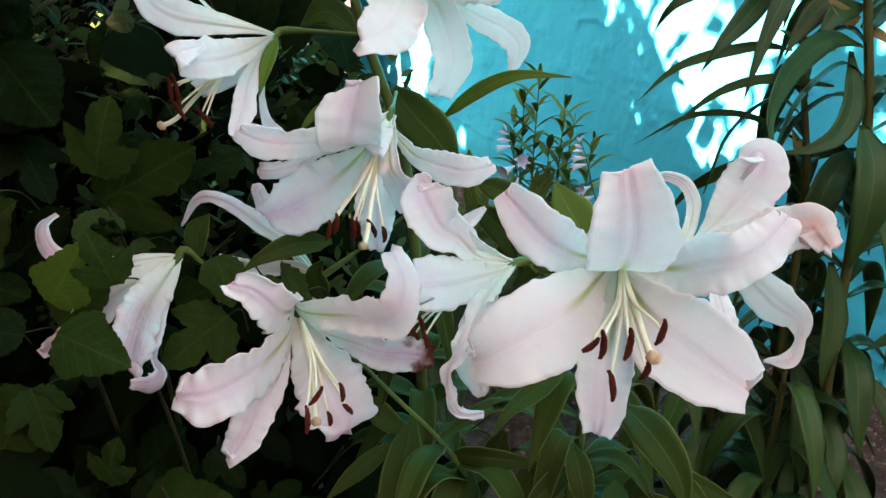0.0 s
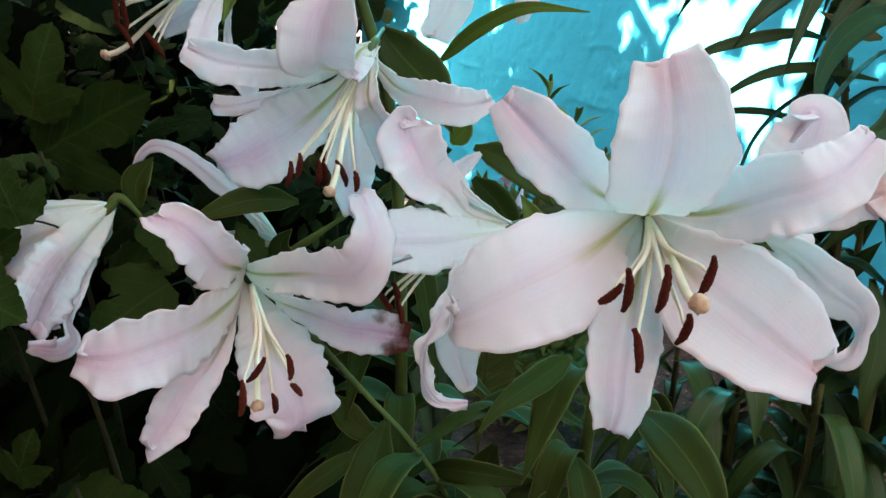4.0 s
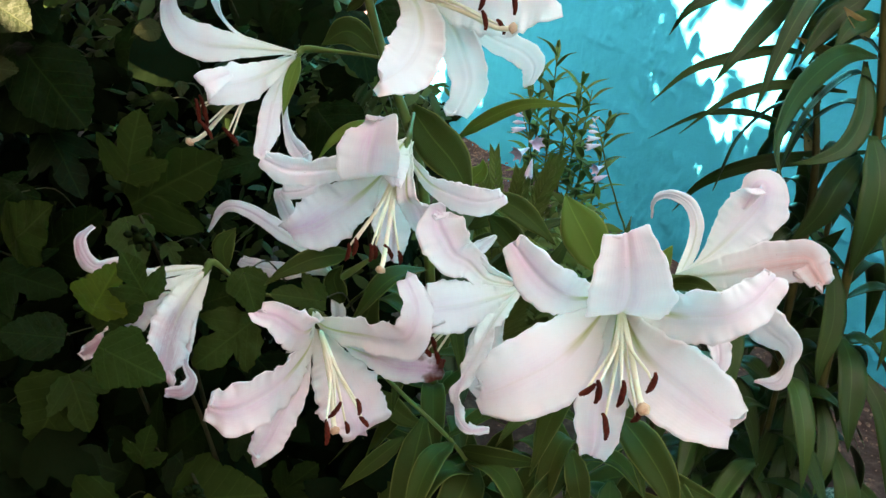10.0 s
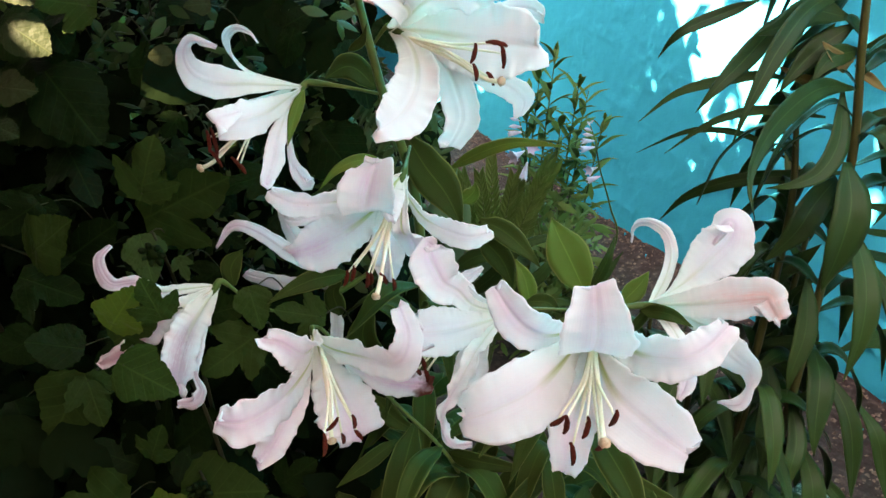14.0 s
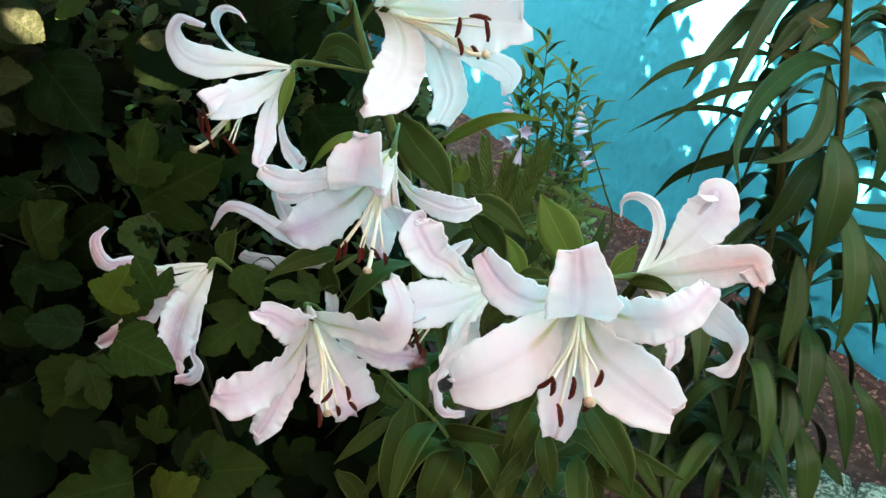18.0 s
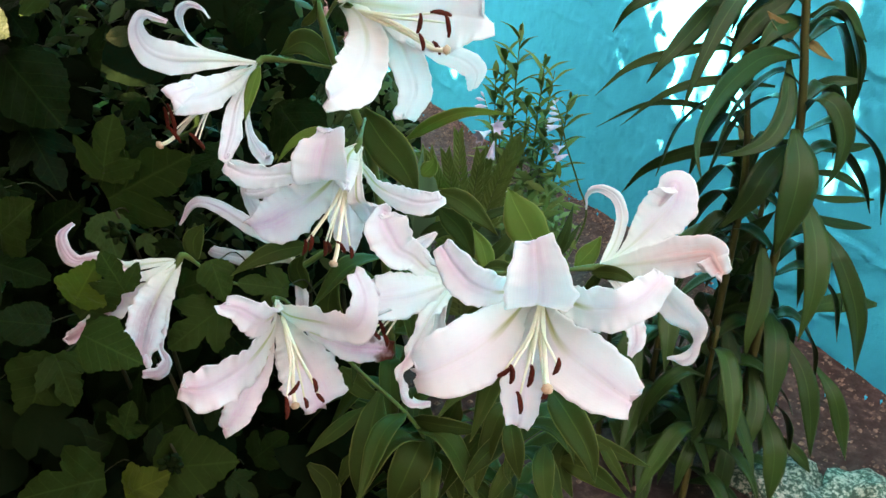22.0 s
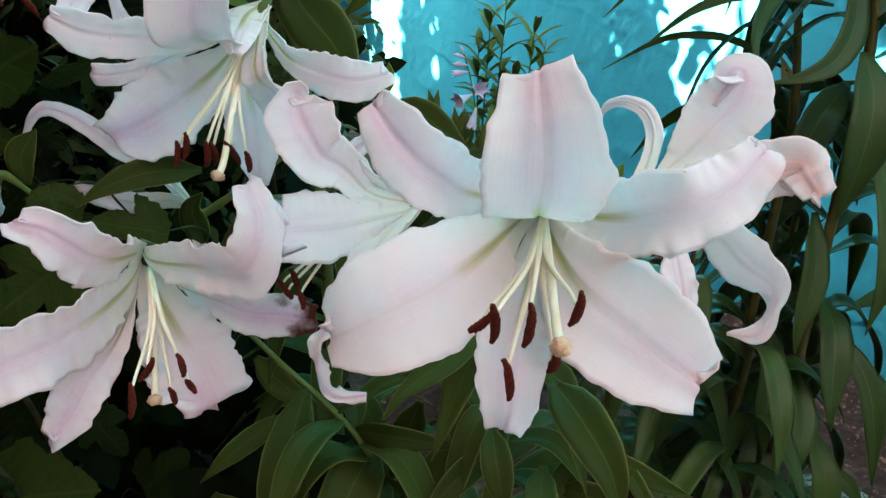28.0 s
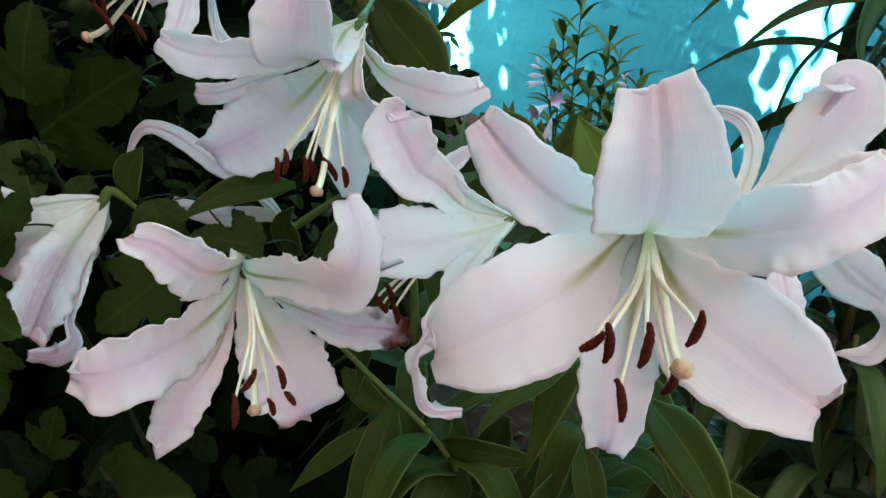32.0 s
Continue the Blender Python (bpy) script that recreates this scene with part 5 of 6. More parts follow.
def blooming_lilies():
    a = empty("lily_plant", (0.13, 0.60, 0.0), label="oriental lily with large white blooms blushed pink at the ribs", category="lily", group="blooming lilies")
    b = empty("lily_plant", (-0.01, 0.70, 0.0), label="tall oriental lily with white blooms and pink buds", category="lily", group="blooming lilies")
    c = empty("lily_plant", (0.10, 0.62, 0.0), label="leaning oriental lily with nodding blush-white blooms among mallow leaves", category="lily", group="blooming lilies")
    top_a, top_b = (0.132, 0.535, 0.605), (-0.088, 0.64, 0.905)
    stem(a, [(0.13, 0.60, -0.02), (0.135, 0.585, 0.25), (0.137, 0.555, 0.48), top_a], [0.0065, 0.006, 0.005, 0.004])
    stem(b, [(-0.01, 0.70, -0.02), (-0.01, 0.68, 0.35), (-0.02, 0.66, 0.634), (-0.053, 0.64, 0.765), top_b], [0.0065, 0.006, 0.0055, 0.005, 0.003])
    stem(c, [(0.10, 0.62, -0.02), (0.07, 0.57, 0.25), (0.029, 0.56, 0.389), (-0.037, 0.56, 0.472), (-0.109, 0.575, 0.545)], [0.0036, 0.003, 0.0024, 0.002, 0.0018])
    who = {
        "a": (a, top_a, "wide open white bloom blushed pink, facing out"),
        "g": (a, top_a, "white bloom with peach ribs and rolled petals, side on"),
        "h": (a, top_a, "white bloom side on with waved, rolled petals"),
        "d": (b, (-0.066, 0.64, 0.80), "pure white open bloom with dark red anthers"),
        "e": (b, (-0.053, 0.64, 0.765), "white bloom side on with petals curled back"),
        "c": (b, (-0.027, 0.63, 0.719), "nodding white bloom with pink outer petals"),
        "k": (b, (-0.02, 0.67, 0.60), "half hidden white bloom with a curled pink petal"),
        "b": (c, (-0.109, 0.575, 0.545), "open blush-white bloom with one withered brown petal tip"),
        "f": (c, (-0.18, 0.58, 0.564), "pale pink ribbed bloom seen from behind"),
    }
    stem(c, [(-0.109, 0.575, 0.545), (-0.15, 0.58, 0.558), (-0.18, 0.58, 0.564)], [0.0018, 0.0016, 0.0015], "side_stem")
    for key, spec in FLOWERS.items():
        plant, joint, label = who[key]
        flower(plant, key, spec, joint, label, PETAL_WHITE if key == "d" else PETAL_PEACH if key == "g" else PETAL_ROSE if key == "f" else PETAL_SIDE if key in "ehk" else PETAL)
    bud = link("bud", tube("bud", [(-0.092, 0.64, 0.885), (-0.11, 0.635, 0.878), (-0.16, 0.62, 0.872), (-0.214, 0.615, 0.862)], [0.003, 0.009, 0.011, 0.002], PETAL_PEACH, 10, 24), b, "long closed bud flushed peach")
    plants = (a, b, c)
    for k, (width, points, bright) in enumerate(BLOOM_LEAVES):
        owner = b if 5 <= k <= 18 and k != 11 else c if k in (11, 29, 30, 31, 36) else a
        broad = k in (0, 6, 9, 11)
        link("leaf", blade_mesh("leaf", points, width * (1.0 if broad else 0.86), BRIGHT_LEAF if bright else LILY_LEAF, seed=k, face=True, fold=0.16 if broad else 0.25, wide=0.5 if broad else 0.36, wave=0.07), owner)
    for k, (width, points) in enumerate(DEEP_LEAVES):
        link("leaf", blade_mesh("leaf", points, width, TALL_LEAF, seed=k + 60, face=True, fold=0.2, wide=0.45), b)
    rnd = random.Random(5)
    for plant, line, low, high, count in ((a, [(0.13, 0.60, 0), (0.135, 0.585, 0.25), (0.137, 0.555, 0.48), top_a], 0.1, 0.82, 34), (b, [(-0.01, 0.70, 0), (-0.01, 0.68, 0.35), (-0.02, 0.66, 0.634)], 0.1, 0.9, 34), (c, [(0.10, 0.62, 0), (0.07, 0.57, 0.25), (0.029, 0.56, 0.389), (-0.037, 0.56, 0.472)], 0.15, 0.9, 30)):
        pts, _, _ = spline(line, 60)
        for k in range(count):
            p = pts[int((low + (high - low) * k / count) * 59)]
            ang = k * 2.4 + rnd.uniform(-0.4, 0.4)
            out = np.array((math.cos(ang), math.sin(ang), 0))
            long = rnd.uniform(0.09, 0.14)
            if out[1] < -0.2:
                long *= 0.75
            rise, drop = rnd.uniform(0.0, 0.03), rnd.uniform(0.02, 0.07)
            link("leaf", blade_mesh("leaf", [p, p + out * long * 0.5 + (0, 0, rise), p + out * long - (0, 0, drop)], rnd.uniform(0.010, 0.016), LILY_LEAF, seed=k, fold=0.3), plant)


def low_lily():
    """A young leafy lily that hides the feet of the tall ones."""
    r = empty("young_lily", (0.40, 0.90, 0.0), label="young lily without blooms, dense dark drooping leaves by the wall", category="lily", group="tall leafy lilies")
    rnd = random.Random(77)
    for x, y, high in ((0.40, 0.90, 0.42), (0.46, 0.83, 0.36), (0.34, 0.96, 0.36)):
        link("stem", tube("stem", [(x, y, -0.02), (x - 0.005, y, high * 0.5), (x - 0.012, y - 0.01, high)], [0.006, 0.005, 0.003], TALL_STEM, 8, 16), r)
        for k in range(17):
            f = 0.12 + 0.86 * k / 17
            at = np.array((x - 0.012 * f, y, high * f))
            ang = k * 2.4 + rnd.uniform(-0.4, 0.4)
            out = np.array((math.cos(ang), math.sin(ang), 0))
            long = rnd.uniform(0.10, 0.15)
            link("leaf", blade_mesh("leaf", [at, at + out * long * 0.4 + (0, 0, 0.015), at + out * long * 0.8 - (0, 0, 0.03), at + out * long - (0, 0, min(at[2] * 0.8, rnd.uniform(0.06, 0.11)))], rnd.uniform(0.013, 0.018), TALL_LEAF, seed=k, fold=0.22), r)


def tall_lilies():
    p = empty("tall_lily", (0.52, 0.86, 0.0), label="tall lily without blooms, long arching dark leaves by the wall", category="lily", group="tall leafy lilies")
    q = empty("tall_lily", (0.50, 0.92, 0.0), label="tall lily without blooms, long arching dark leaves by the wall", category="lily", group="tall leafy lilies")
    link("stem", tube("stem", [(0.54, 0.86, -0.02), (0.52, 0.85, 0.4), (0.507, 0.85, 0.641), (0.478, 0.85, 0.789), (0.44, 0.85, 1.0), (0.43, 0.85, 1.15)], [0.007, 0.0065, 0.006, 0.0055, 0.004, 0.003], TALL_STEM, 10, 36), p)
    link("stem", tube("stem", [(0.50, 0.92, -0.02), (0.48, 0.90, 0.3), (0.469, 0.89, 0.55), (0.448, 0.90, 0.69), (0.437, 0.90, 0.75)], [0.007, 0.0065, 0.006, 0.005, 0.003], TALL_STEM, 10, 36), q)
    for k, (width, points) in enumerate(TALL_LEAVES):
        link("leaf", blade_mesh("leaf", points, width, TALL_LEAF, seed=k, fold=0.18, wide=0.42, face=True), p if points[0][1] < 0.87 else q)
    for k, (width, points) in enumerate(YELLOWED_LEAVES):
        link("leaf", blade_mesh("leaf", points, width, YELLOW_LEAF, seed=k + 90, fold=0.3, wide=0.45, wave=0.2, face=True), p, "withering yellow-brown leaf")
    s = empty("tall_lily", (0.55, 0.97, 0.0), label="tall lily without blooms, dense dark leaves behind the others", category="lily", group="tall leafy lilies")
    link("stem", tube("stem", [(0.55, 0.97, -0.02), (0.54, 0.96, 0.3), (0.53, 0.95, 0.56)], [0.007, 0.006, 0.003], TALL_STEM, 10, 30), s)
    rnd = random.Random(9)
    for plant, line, count in ((p, [(0.54, 0.86, 0), (0.52, 0.85, 0.4), (0.507, 0.85, 0.641), (0.44, 0.85, 1.0), (0.43, 0.85, 1.14)], 44), (q, [(0.50, 0.92, 0), (0.48, 0.90, 0.3), (0.469, 0.89, 0.55), (0.437, 0.90, 0.75)], 30), (s, [(0.55, 0.97, 0), (0.54, 0.96, 0.3), (0.535, 0.955, 0.45), (0.53, 0.95, 0.56)], 24)):
        pts, _, _ = spline(line, 60)
        for k in range(count):
            f = 0.04 + 0.92 * k / count
            at = pts[int(f * 59)]
            ang = rnd.uniform(-0.25, 3.4)
            out = np.array((math.cos(ang), math.sin(ang), 0))
            long = rnd.uniform(0.10, 0.15) * (0.8 if f > 0.6 else 1)
            link("leaf", blade_mesh("leaf", [at, at + out * long * 0.35 + (0, 0, 0.02), at + out * long * 0.75 - (0, 0, 0.03), at + out * long * 0.95 - (0, 0, rnd.uniform(0.07, 0.13))], rnd.uniform(0.014, 0.020), TALL_LEAF, seed=k, fold=0.22), plant)


blooming_lilies()
tall_lilies()
low_lily()

# ---- mallow bush and the greenery behind ----
def lobed_leaf(name, mat, seed, lobes=3, sides=84, rings=4, slim=1.0):
    """A toothed mallow leaf, one unit long from its stalk, lying in x and y with its face up; lobes: 3 deep, 2 shallow, or 1 for an oval one."""
    rnd = random.Random(seed)
    wide, lobe = slim * rnd.uniform(0.88, 1.12), rnd.uniform(0.85, 1.15)
    if lobes == 3:
        line = [(0, 0), (0.13, 0.0), (0.27, 0.07), (0.37, 0.20), (0.48 * lobe, 0.50 * lobe), (0.36, 0.50), (0.26, 0.48), (0.15, 0.45), (0.20, 0.58), (0.21, 0.70), (0.13, 0.86), (0, 1)]
    elif lobes == 2:
        line = [(0, 0), (0.17, 0.02), (0.33, 0.12), (0.45 * lobe, 0.32), (0.40, 0.44), (0.30, 0.54), (0.25, 0.68), (0.12, 0.88), (0, 1)]
    else:
        line = [(0, 0), (0.18, 0.02), (0.34, 0.14), (0.42, 0.32), (0.40, 0.52), (0.28, 0.74), (0.14, 0.90), (0, 1)]
    half = sides // 2
    run = np.r_[0, np.cumsum([math.dist(a, b) for a, b in zip(line, line[1:])])]
    at = np.linspace(0, run[-1], half + 1)
    xs, ys = np.interp(at, run, [p[0] for p in line]) * wide, np.interp(at, run, [p[1] for p in line])
    outline = []
    for sign, order in ((1, range(half)), (-1, range(half, 0, -1))):
        for k in order:
            tooth = (0.022, 0.013, -0.005, -0.026)[k % 4] * rnd.uniform(0.6, 1.3) if 2 < k < half - 1 else 0
            outline.append((sign * xs[k], ys[k], tooth))
    verts, uvs, faces = [(0, 0.25, 0.02)], [(0.25, 0.5)], []
    curl, tilt = rnd.uniform(0.05, 0.22), rnd.uniform(-0.08, 0.08)
    for r in range(1, rings + 1):
        f = r / rings
        for ox, oy, tooth in outline:
            x, y = ox * f, 0.25 + (oy - 0.25) * f
            z = 0.09 * abs(x) - curl * (y - 0.2) ** 2 - 0.35 * x * x + tilt * x + 0.05 * noise.noise((x * 4 + seed, y * 4, seed))
            reach = tooth if r == rings else 0.0
            verts.append((x + math.copysign(reach, ox) * (ox != 0), y + reach * 0.6, z))
            uvs.append((y, 0.5 + x))
    n = len(outline)
    for s in range(n):
        faces.append((0, 1 + s, 1 + (s + 1) % n))
        for r in range(rings - 1):
            a, b = 1 + r * n, 1 + (r + 1) * n
            faces.append((a + s, b + s, b + (s + 1) % n, a + (s + 1) % n))
    return mesh_from(name, verts, faces, mat, uvs)


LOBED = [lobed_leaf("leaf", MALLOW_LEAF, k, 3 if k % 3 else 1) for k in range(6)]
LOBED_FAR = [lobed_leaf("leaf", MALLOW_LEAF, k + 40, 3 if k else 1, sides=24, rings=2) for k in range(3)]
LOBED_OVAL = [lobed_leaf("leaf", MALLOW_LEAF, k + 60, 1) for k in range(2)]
LOBED_OLIVE = [lobed_leaf("leaf", OLIVE_LEAF, k + 80, (3, 3, 2)[k]) for k in range(3)]
LOBED_SUNLIT = [lobed_leaf("leaf", SUNLIT_LEAF, k + 100, (2, 1)[k]) for k in range(2)]
LOBED_YOUNG = [lobed_leaf("leaf", YOUNG_LEAF, k + 20, 2, slim=0.8) for k in range(2)]


def place_leaf(name, me, parent, at, face, tip, size):
    """Stands a flat leaf at a place: face is where its upper side looks, tip where its point goes."""
    y = Vector(tip).normalized()
    z = Vector(face)
    z = (z - y * z.dot(y)).normalized()
    x = y.cross(z)
    m = Matrix((x, y, z)).transposed().to_4x4()
    ob = new(name, me)
    ob.parent = parent
    ob.matrix_basis = Matrix.Translation(at) @ m @ Matrix.Scale(size, 4)
    return ob


def mallow_bush():
    bush = empty("mallow_bush", label="dense dark green mallow bush with lobed, toothed leaves", category="bush")
    rnd = random.Random(21)
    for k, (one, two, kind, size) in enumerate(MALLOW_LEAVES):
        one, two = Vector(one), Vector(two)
        me = LOBED_YOUNG[k % 2] if kind == 2 else LOBED_OLIVE[k % 3] if kind == 3 else LOBED_OVAL[k % 2] if kind == 1 else LOBED_SUNLIT[k % 2] if kind == 4 else LOBED[1 + k % 2 + 3 * (k % 4 // 2)]
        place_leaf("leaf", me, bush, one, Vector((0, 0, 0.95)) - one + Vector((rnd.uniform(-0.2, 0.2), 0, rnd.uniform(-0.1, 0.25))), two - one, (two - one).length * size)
        root = one + Vector((rnd.uniform(-0.02, 0.02), 0.07, -0.05))
        link("stalk", tube("stalk", [root, (root + one) / 2 + Vector((0, 0.01, 0.01)), one + (two - one) * 0.12], [0.001, 0.0008, 0.0007], TWIG, 5, 8), bush)
    stems = []
    for k in range(8):
        x, y = -0.95 + 0.1 * k + rnd.uniform(-0.03, 0.03), rnd.uniform(0.85, 1.25)
        top = (x + rnd.uniform(-0.05, 0.05), y - rnd.uniform(0.05, 0.2), rnd.uniform(0.45, 0.6))
        line = [(x, y, -0.02), (x + rnd.uniform(-0.03, 0.03), y - 0.02, 0.35), top]
        link("stem", tube("stem", line, [0.004, 0.0035, 0.0015], TWIG, 7, 14), bush)
        stems.append(line)
    for k, (x, y, z) in enumerate(((-0.245, 0.55, 0.50), (-0.285, 0.62, 0.60), (-0.235, 0.53, 0.37), (-0.35, 0.62, 0.52))):
        link("stem", tube("stem", [(x - 0.02, y + 0.16, 0.05), (x, y + 0.05, z - 0.12), (x, y, z + 0.02)], [0.004, 0.003, 0.0015], TWIG, 7, 12), bush)
        cluster = link("tuft", lump("tuft", (x, y - 0.004, z), (0.008, 0.008, 0.008), MALLOW_LEAF, 0.5, k), bush, "tuft of small green buds")
        for j in range(7):
            a = j * 0.9
            d = np.array((math.cos(a), -0.4, math.sin(a)))
            link("bud", lump("bud", np.array((x, y - 0.006, z)) + d * 0.010, (0.0035, 0.0035, 0.005), MALLOW_LEAF, 0.2, j, 5, 7, d), cluster)
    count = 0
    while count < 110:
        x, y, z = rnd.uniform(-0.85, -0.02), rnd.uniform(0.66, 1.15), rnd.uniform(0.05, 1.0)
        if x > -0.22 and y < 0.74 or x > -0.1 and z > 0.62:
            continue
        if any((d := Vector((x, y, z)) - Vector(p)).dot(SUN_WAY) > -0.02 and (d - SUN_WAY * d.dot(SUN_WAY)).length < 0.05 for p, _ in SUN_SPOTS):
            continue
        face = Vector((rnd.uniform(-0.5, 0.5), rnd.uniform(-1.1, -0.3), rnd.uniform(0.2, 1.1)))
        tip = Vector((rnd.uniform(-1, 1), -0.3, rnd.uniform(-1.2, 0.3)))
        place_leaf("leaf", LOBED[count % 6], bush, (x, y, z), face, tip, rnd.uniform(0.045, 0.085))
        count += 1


def over_the_gap(x, y, z):
    """Whether a place lies in the open lane between bush and bed through which the wall shows."""
    return 0.8 < y < 2.4 and x > -0.13 - 0.139 * (y - 0.9) and z > 0.71 - 0.25 * (y - 0.9)


LEAF_RIM = [(0, 0, 0), (0.12, 0.20, -0.02), (0.3, 0.40, -0.05), (0.52, 0.41, -0.06), (0.78, 0.24, -0.11), (1, 0, -0.2), (0.78, -0.24, -0.11), (0.52, -0.41, -0.06), (0.3, -0.40, -0.05), (0.12, -0.20, -0.02), (0.45, 0, 0.06)]


def leaf_heap(name, mat, count, box, size, seed, long=2.2):
    """Many small leaves as one body, for greenery too far off to count."""
    rnd = random.Random(seed)
    verts, faces, uvs = [], [], []
    for _ in range(count):
        p = Vector([rnd.uniform(a, b) for a, b in box])
        if over_the_gap(*p):
            continue
        face = Vector((rnd.uniform(-0.7, 0.7), rnd.uniform(-1, 0.2), rnd.uniform(0.1, 1))).normalized()
        tip = Vector((rnd.uniform(-1, 1), rnd.uniform(-0.6, 0.4), rnd.uniform(-1, 0.6)))
        tip = (tip - face * tip.dot(face)).normalized()
        side, w = tip.cross(face), rnd.uniform(0.7, 1.3) * size
        b = len(verts)
        for u, v, h in LEAF_RIM:
            verts.append(p + tip * (u * w * long / 2) + side * (v * w) + face * (h * w))
            uvs.append((u, v + 0.5))
        faces += [(b + 10, b + i, b + (i + 1) % 10) for i in range(10)]
    return mesh_from(name, verts, faces, mat, uvs)


def lobed_heap(name, mat, count, box, size, seed):
    """Many lobed leaves as one body, deep inside the bush."""
    rnd, base = random.Random(seed), []
    for k, me in enumerate(LOBED_FAR):
        co = np.empty(len(me.vertices) * 3, dtype=np.float32)
        me.vertices.foreach_get("co", co)
        base.append((co.reshape(-1, 3), [tuple(p.vertices) for p in me.polygons]))
    verts, faces, total = [], [], 0
    for _ in range(count):
        p = np.array([rnd.uniform(a, b) for a, b in box])
        if over_the_gap(*p):
            continue
        z = Vector((rnd.uniform(-0.6, 0.6), rnd.uniform(-1.1, -0.1), rnd.uniform(0.1, 1.1))).normalized()
        y = Vector((rnd.uniform(-1, 1), -0.3, rnd.uniform(-1.2, 0.4)))
        y = (y - z * y.dot(z)).normalized()
        m = np.array(Matrix((y.cross(z), y, z)))
        co, fs = base[rnd.randrange(len(base))]
        verts.append(co @ m * (size * rnd.uniform(0.7, 1.3)) + p)
        faces += [tuple(i + total for i in f) for f in fs]
        total += len(co)
    verts = np.vstack(verts)
    return mesh_from(name, verts, faces, mat, np.full((total, 2), 0.4))


def greenery():
    inner = link("bush_foliage", lobed_heap("bush_foliage", SHADED_LEAF, 1500, ((-1.5, -0.05), (0.80, 1.55), (-0.02, 0.95)), 0.08, 8))
    tagged(inner, "lobed mallow leaves deep in the bush, coloured as in shade", "foliage", kind="stuff")
    low = link("bush_foliage", lobed_heap("bush_foliage", SHADED_LEAF, 300, ((-0.7, 0.0), (0.60, 0.85), (0.0, 0.36)), 0.07, 12))
    tagged(low, "lower mallow leaves close to the ground, coloured as in shade", "foliage", kind="stuff")
    far = link("shrub_foliage", leaf_heap("shrub_foliage", SHADED_LEAF, 4200, ((-2.6, -0.18), (0.95, 2.0), (-0.02, 1.5)), 0.05, 3))
    tagged(far, "dense dark green shrub leaves, coloured as in deep shade", "foliage", kind="stuff")
    back = link("hedge_foliage", leaf_heap("hedge_foliage", FAR_LEAF, 5200, ((-3.2, -0.9), (2.2, 4.2), (-0.02, 1.1)), 0.05, 4))
    tagged(back, "sparse green hedge leaves catching spots of sun", "foliage", kind="stuff")
    # hedges added around the bed to hold back low sky light
    hedge = link("hedge", leaf_heap("hedge", SHADED_LEAF, 9000, ((-5.0, -0.6), (3.2, 4.6), (-0.02, 3.2)), 0.13, 14))
    tagged(hedge, "tall dense dark hedge added to block light around the bed", "hedge", kind="stuff")
    side = link("hedge", leaf_heap("hedge", SHADED_LEAF, 6000, ((-3.6, -2.6), (-0.5, 3.4), (-0.02, 2.4)), 0.12, 15))
    tagged(side, "tall dense dark hedge added to block light around the bed", "hedge", kind="stuff")
    # two leaf masses added out of view, above and left, to shade the bush
    upper = link("bush_foliage", lobed_heap("bush_foliage", SHADED_LEAF, 700, ((-0.58, -0.25), (0.60, 1.0), (1.12, 1.42)), 0.085, 18))
    tagged(upper, "unseen upper mallow leaves added to shade the bush", "foliage", kind="stuff")
    flank = link("bush_foliage", lobed_heap("bush_foliage", SHADED_LEAF, 1500, ((-1.5, -0.70), (-0.1, 0.75), (-0.02, 0.80)), 0.085, 19))
    tagged(flank, "unseen outer mallow leaves added to shade the bush", "foliage", kind="stuff")
    behind = link("shrub_foliage", leaf_heap("shrub_foliage", SHRUB_LEAF, 3000, ((-0.50, -0.02), (0.82, 1.35), (0.42, 1.05)), 0.014, 27, 4.0))
    tagged(behind, "small glossy shrub leaves behind the lilies", "foliage", kind="stuff")
    beside = link("shrub_foliage", leaf_heap("shrub_foliage", SHRUB_LEAF, 1800, ((-0.95, -0.25), (0.84, 1.30), (0.62, 1.05)), 0.013, 28, 3.6))
    tagged(beside, "small glossy shrub leaves above the mallow", "foliage", kind="stuff")
    # unseen hedge behind the camera, added to block light from there
    rear = link("hedge", leaf_heap("hedge", SHADED_LEAF, 5000, ((-3.0, 3.0), (-3.0, -2.4), (-0.02, 2.2)), 0.13, 16))
    tagged(rear, "tall dense dark hedge added to block light around the bed", "hedge", kind="stuff")


mallow_bush()
greenery()

# ---- hosta and seedlings by the wall, stones, tree ----
def bell_mesh(at, way, long, flare):
    """A drooping six-lobed bell; flare: how far its lobes spread, 0 for a closed bud."""
    way = unit(way)
    side = unit(np.cross(way, (0.31, 0.2, 0.93)))
    other = np.cross(way, side)
    verts, uvs, rings = [], [], 9
    for r in range(rings):
        f = r / (rings - 1)
        for s in range(18):
            a = 2 * math.pi * s / 18
            lobe = 0.5 + 0.5 * math.cos(6 * a)
            rad = long * (0.03 + 0.13 * min(1, f * 1.8) + flare * 0.42 * max(0, f - 0.55) / 0.45 * (0.35 + 0.65 * lobe)) * (1 if flare or f < 0.7 else max(0.1, (1 - f) / 0.3))
            reach = f * long * (1 - (0.22 * (1 - lobe) * max(0, f - 0.6) / 0.4 if flare else 0))
            verts.append(np.array(at) + way * reach + rad * (math.cos(a) * side + math.sin(a) * other))
            uvs.append((f, s / 18))
    faces = [(r * 18 + s, r * 18 + (s + 1) % 18, (r + 1) * 18 + (s + 1) % 18, (r + 1) * 18 + s) for r in range(rings - 1) for s in range(18)]
    return mesh_from("bell", verts, faces, BELL, uvs)


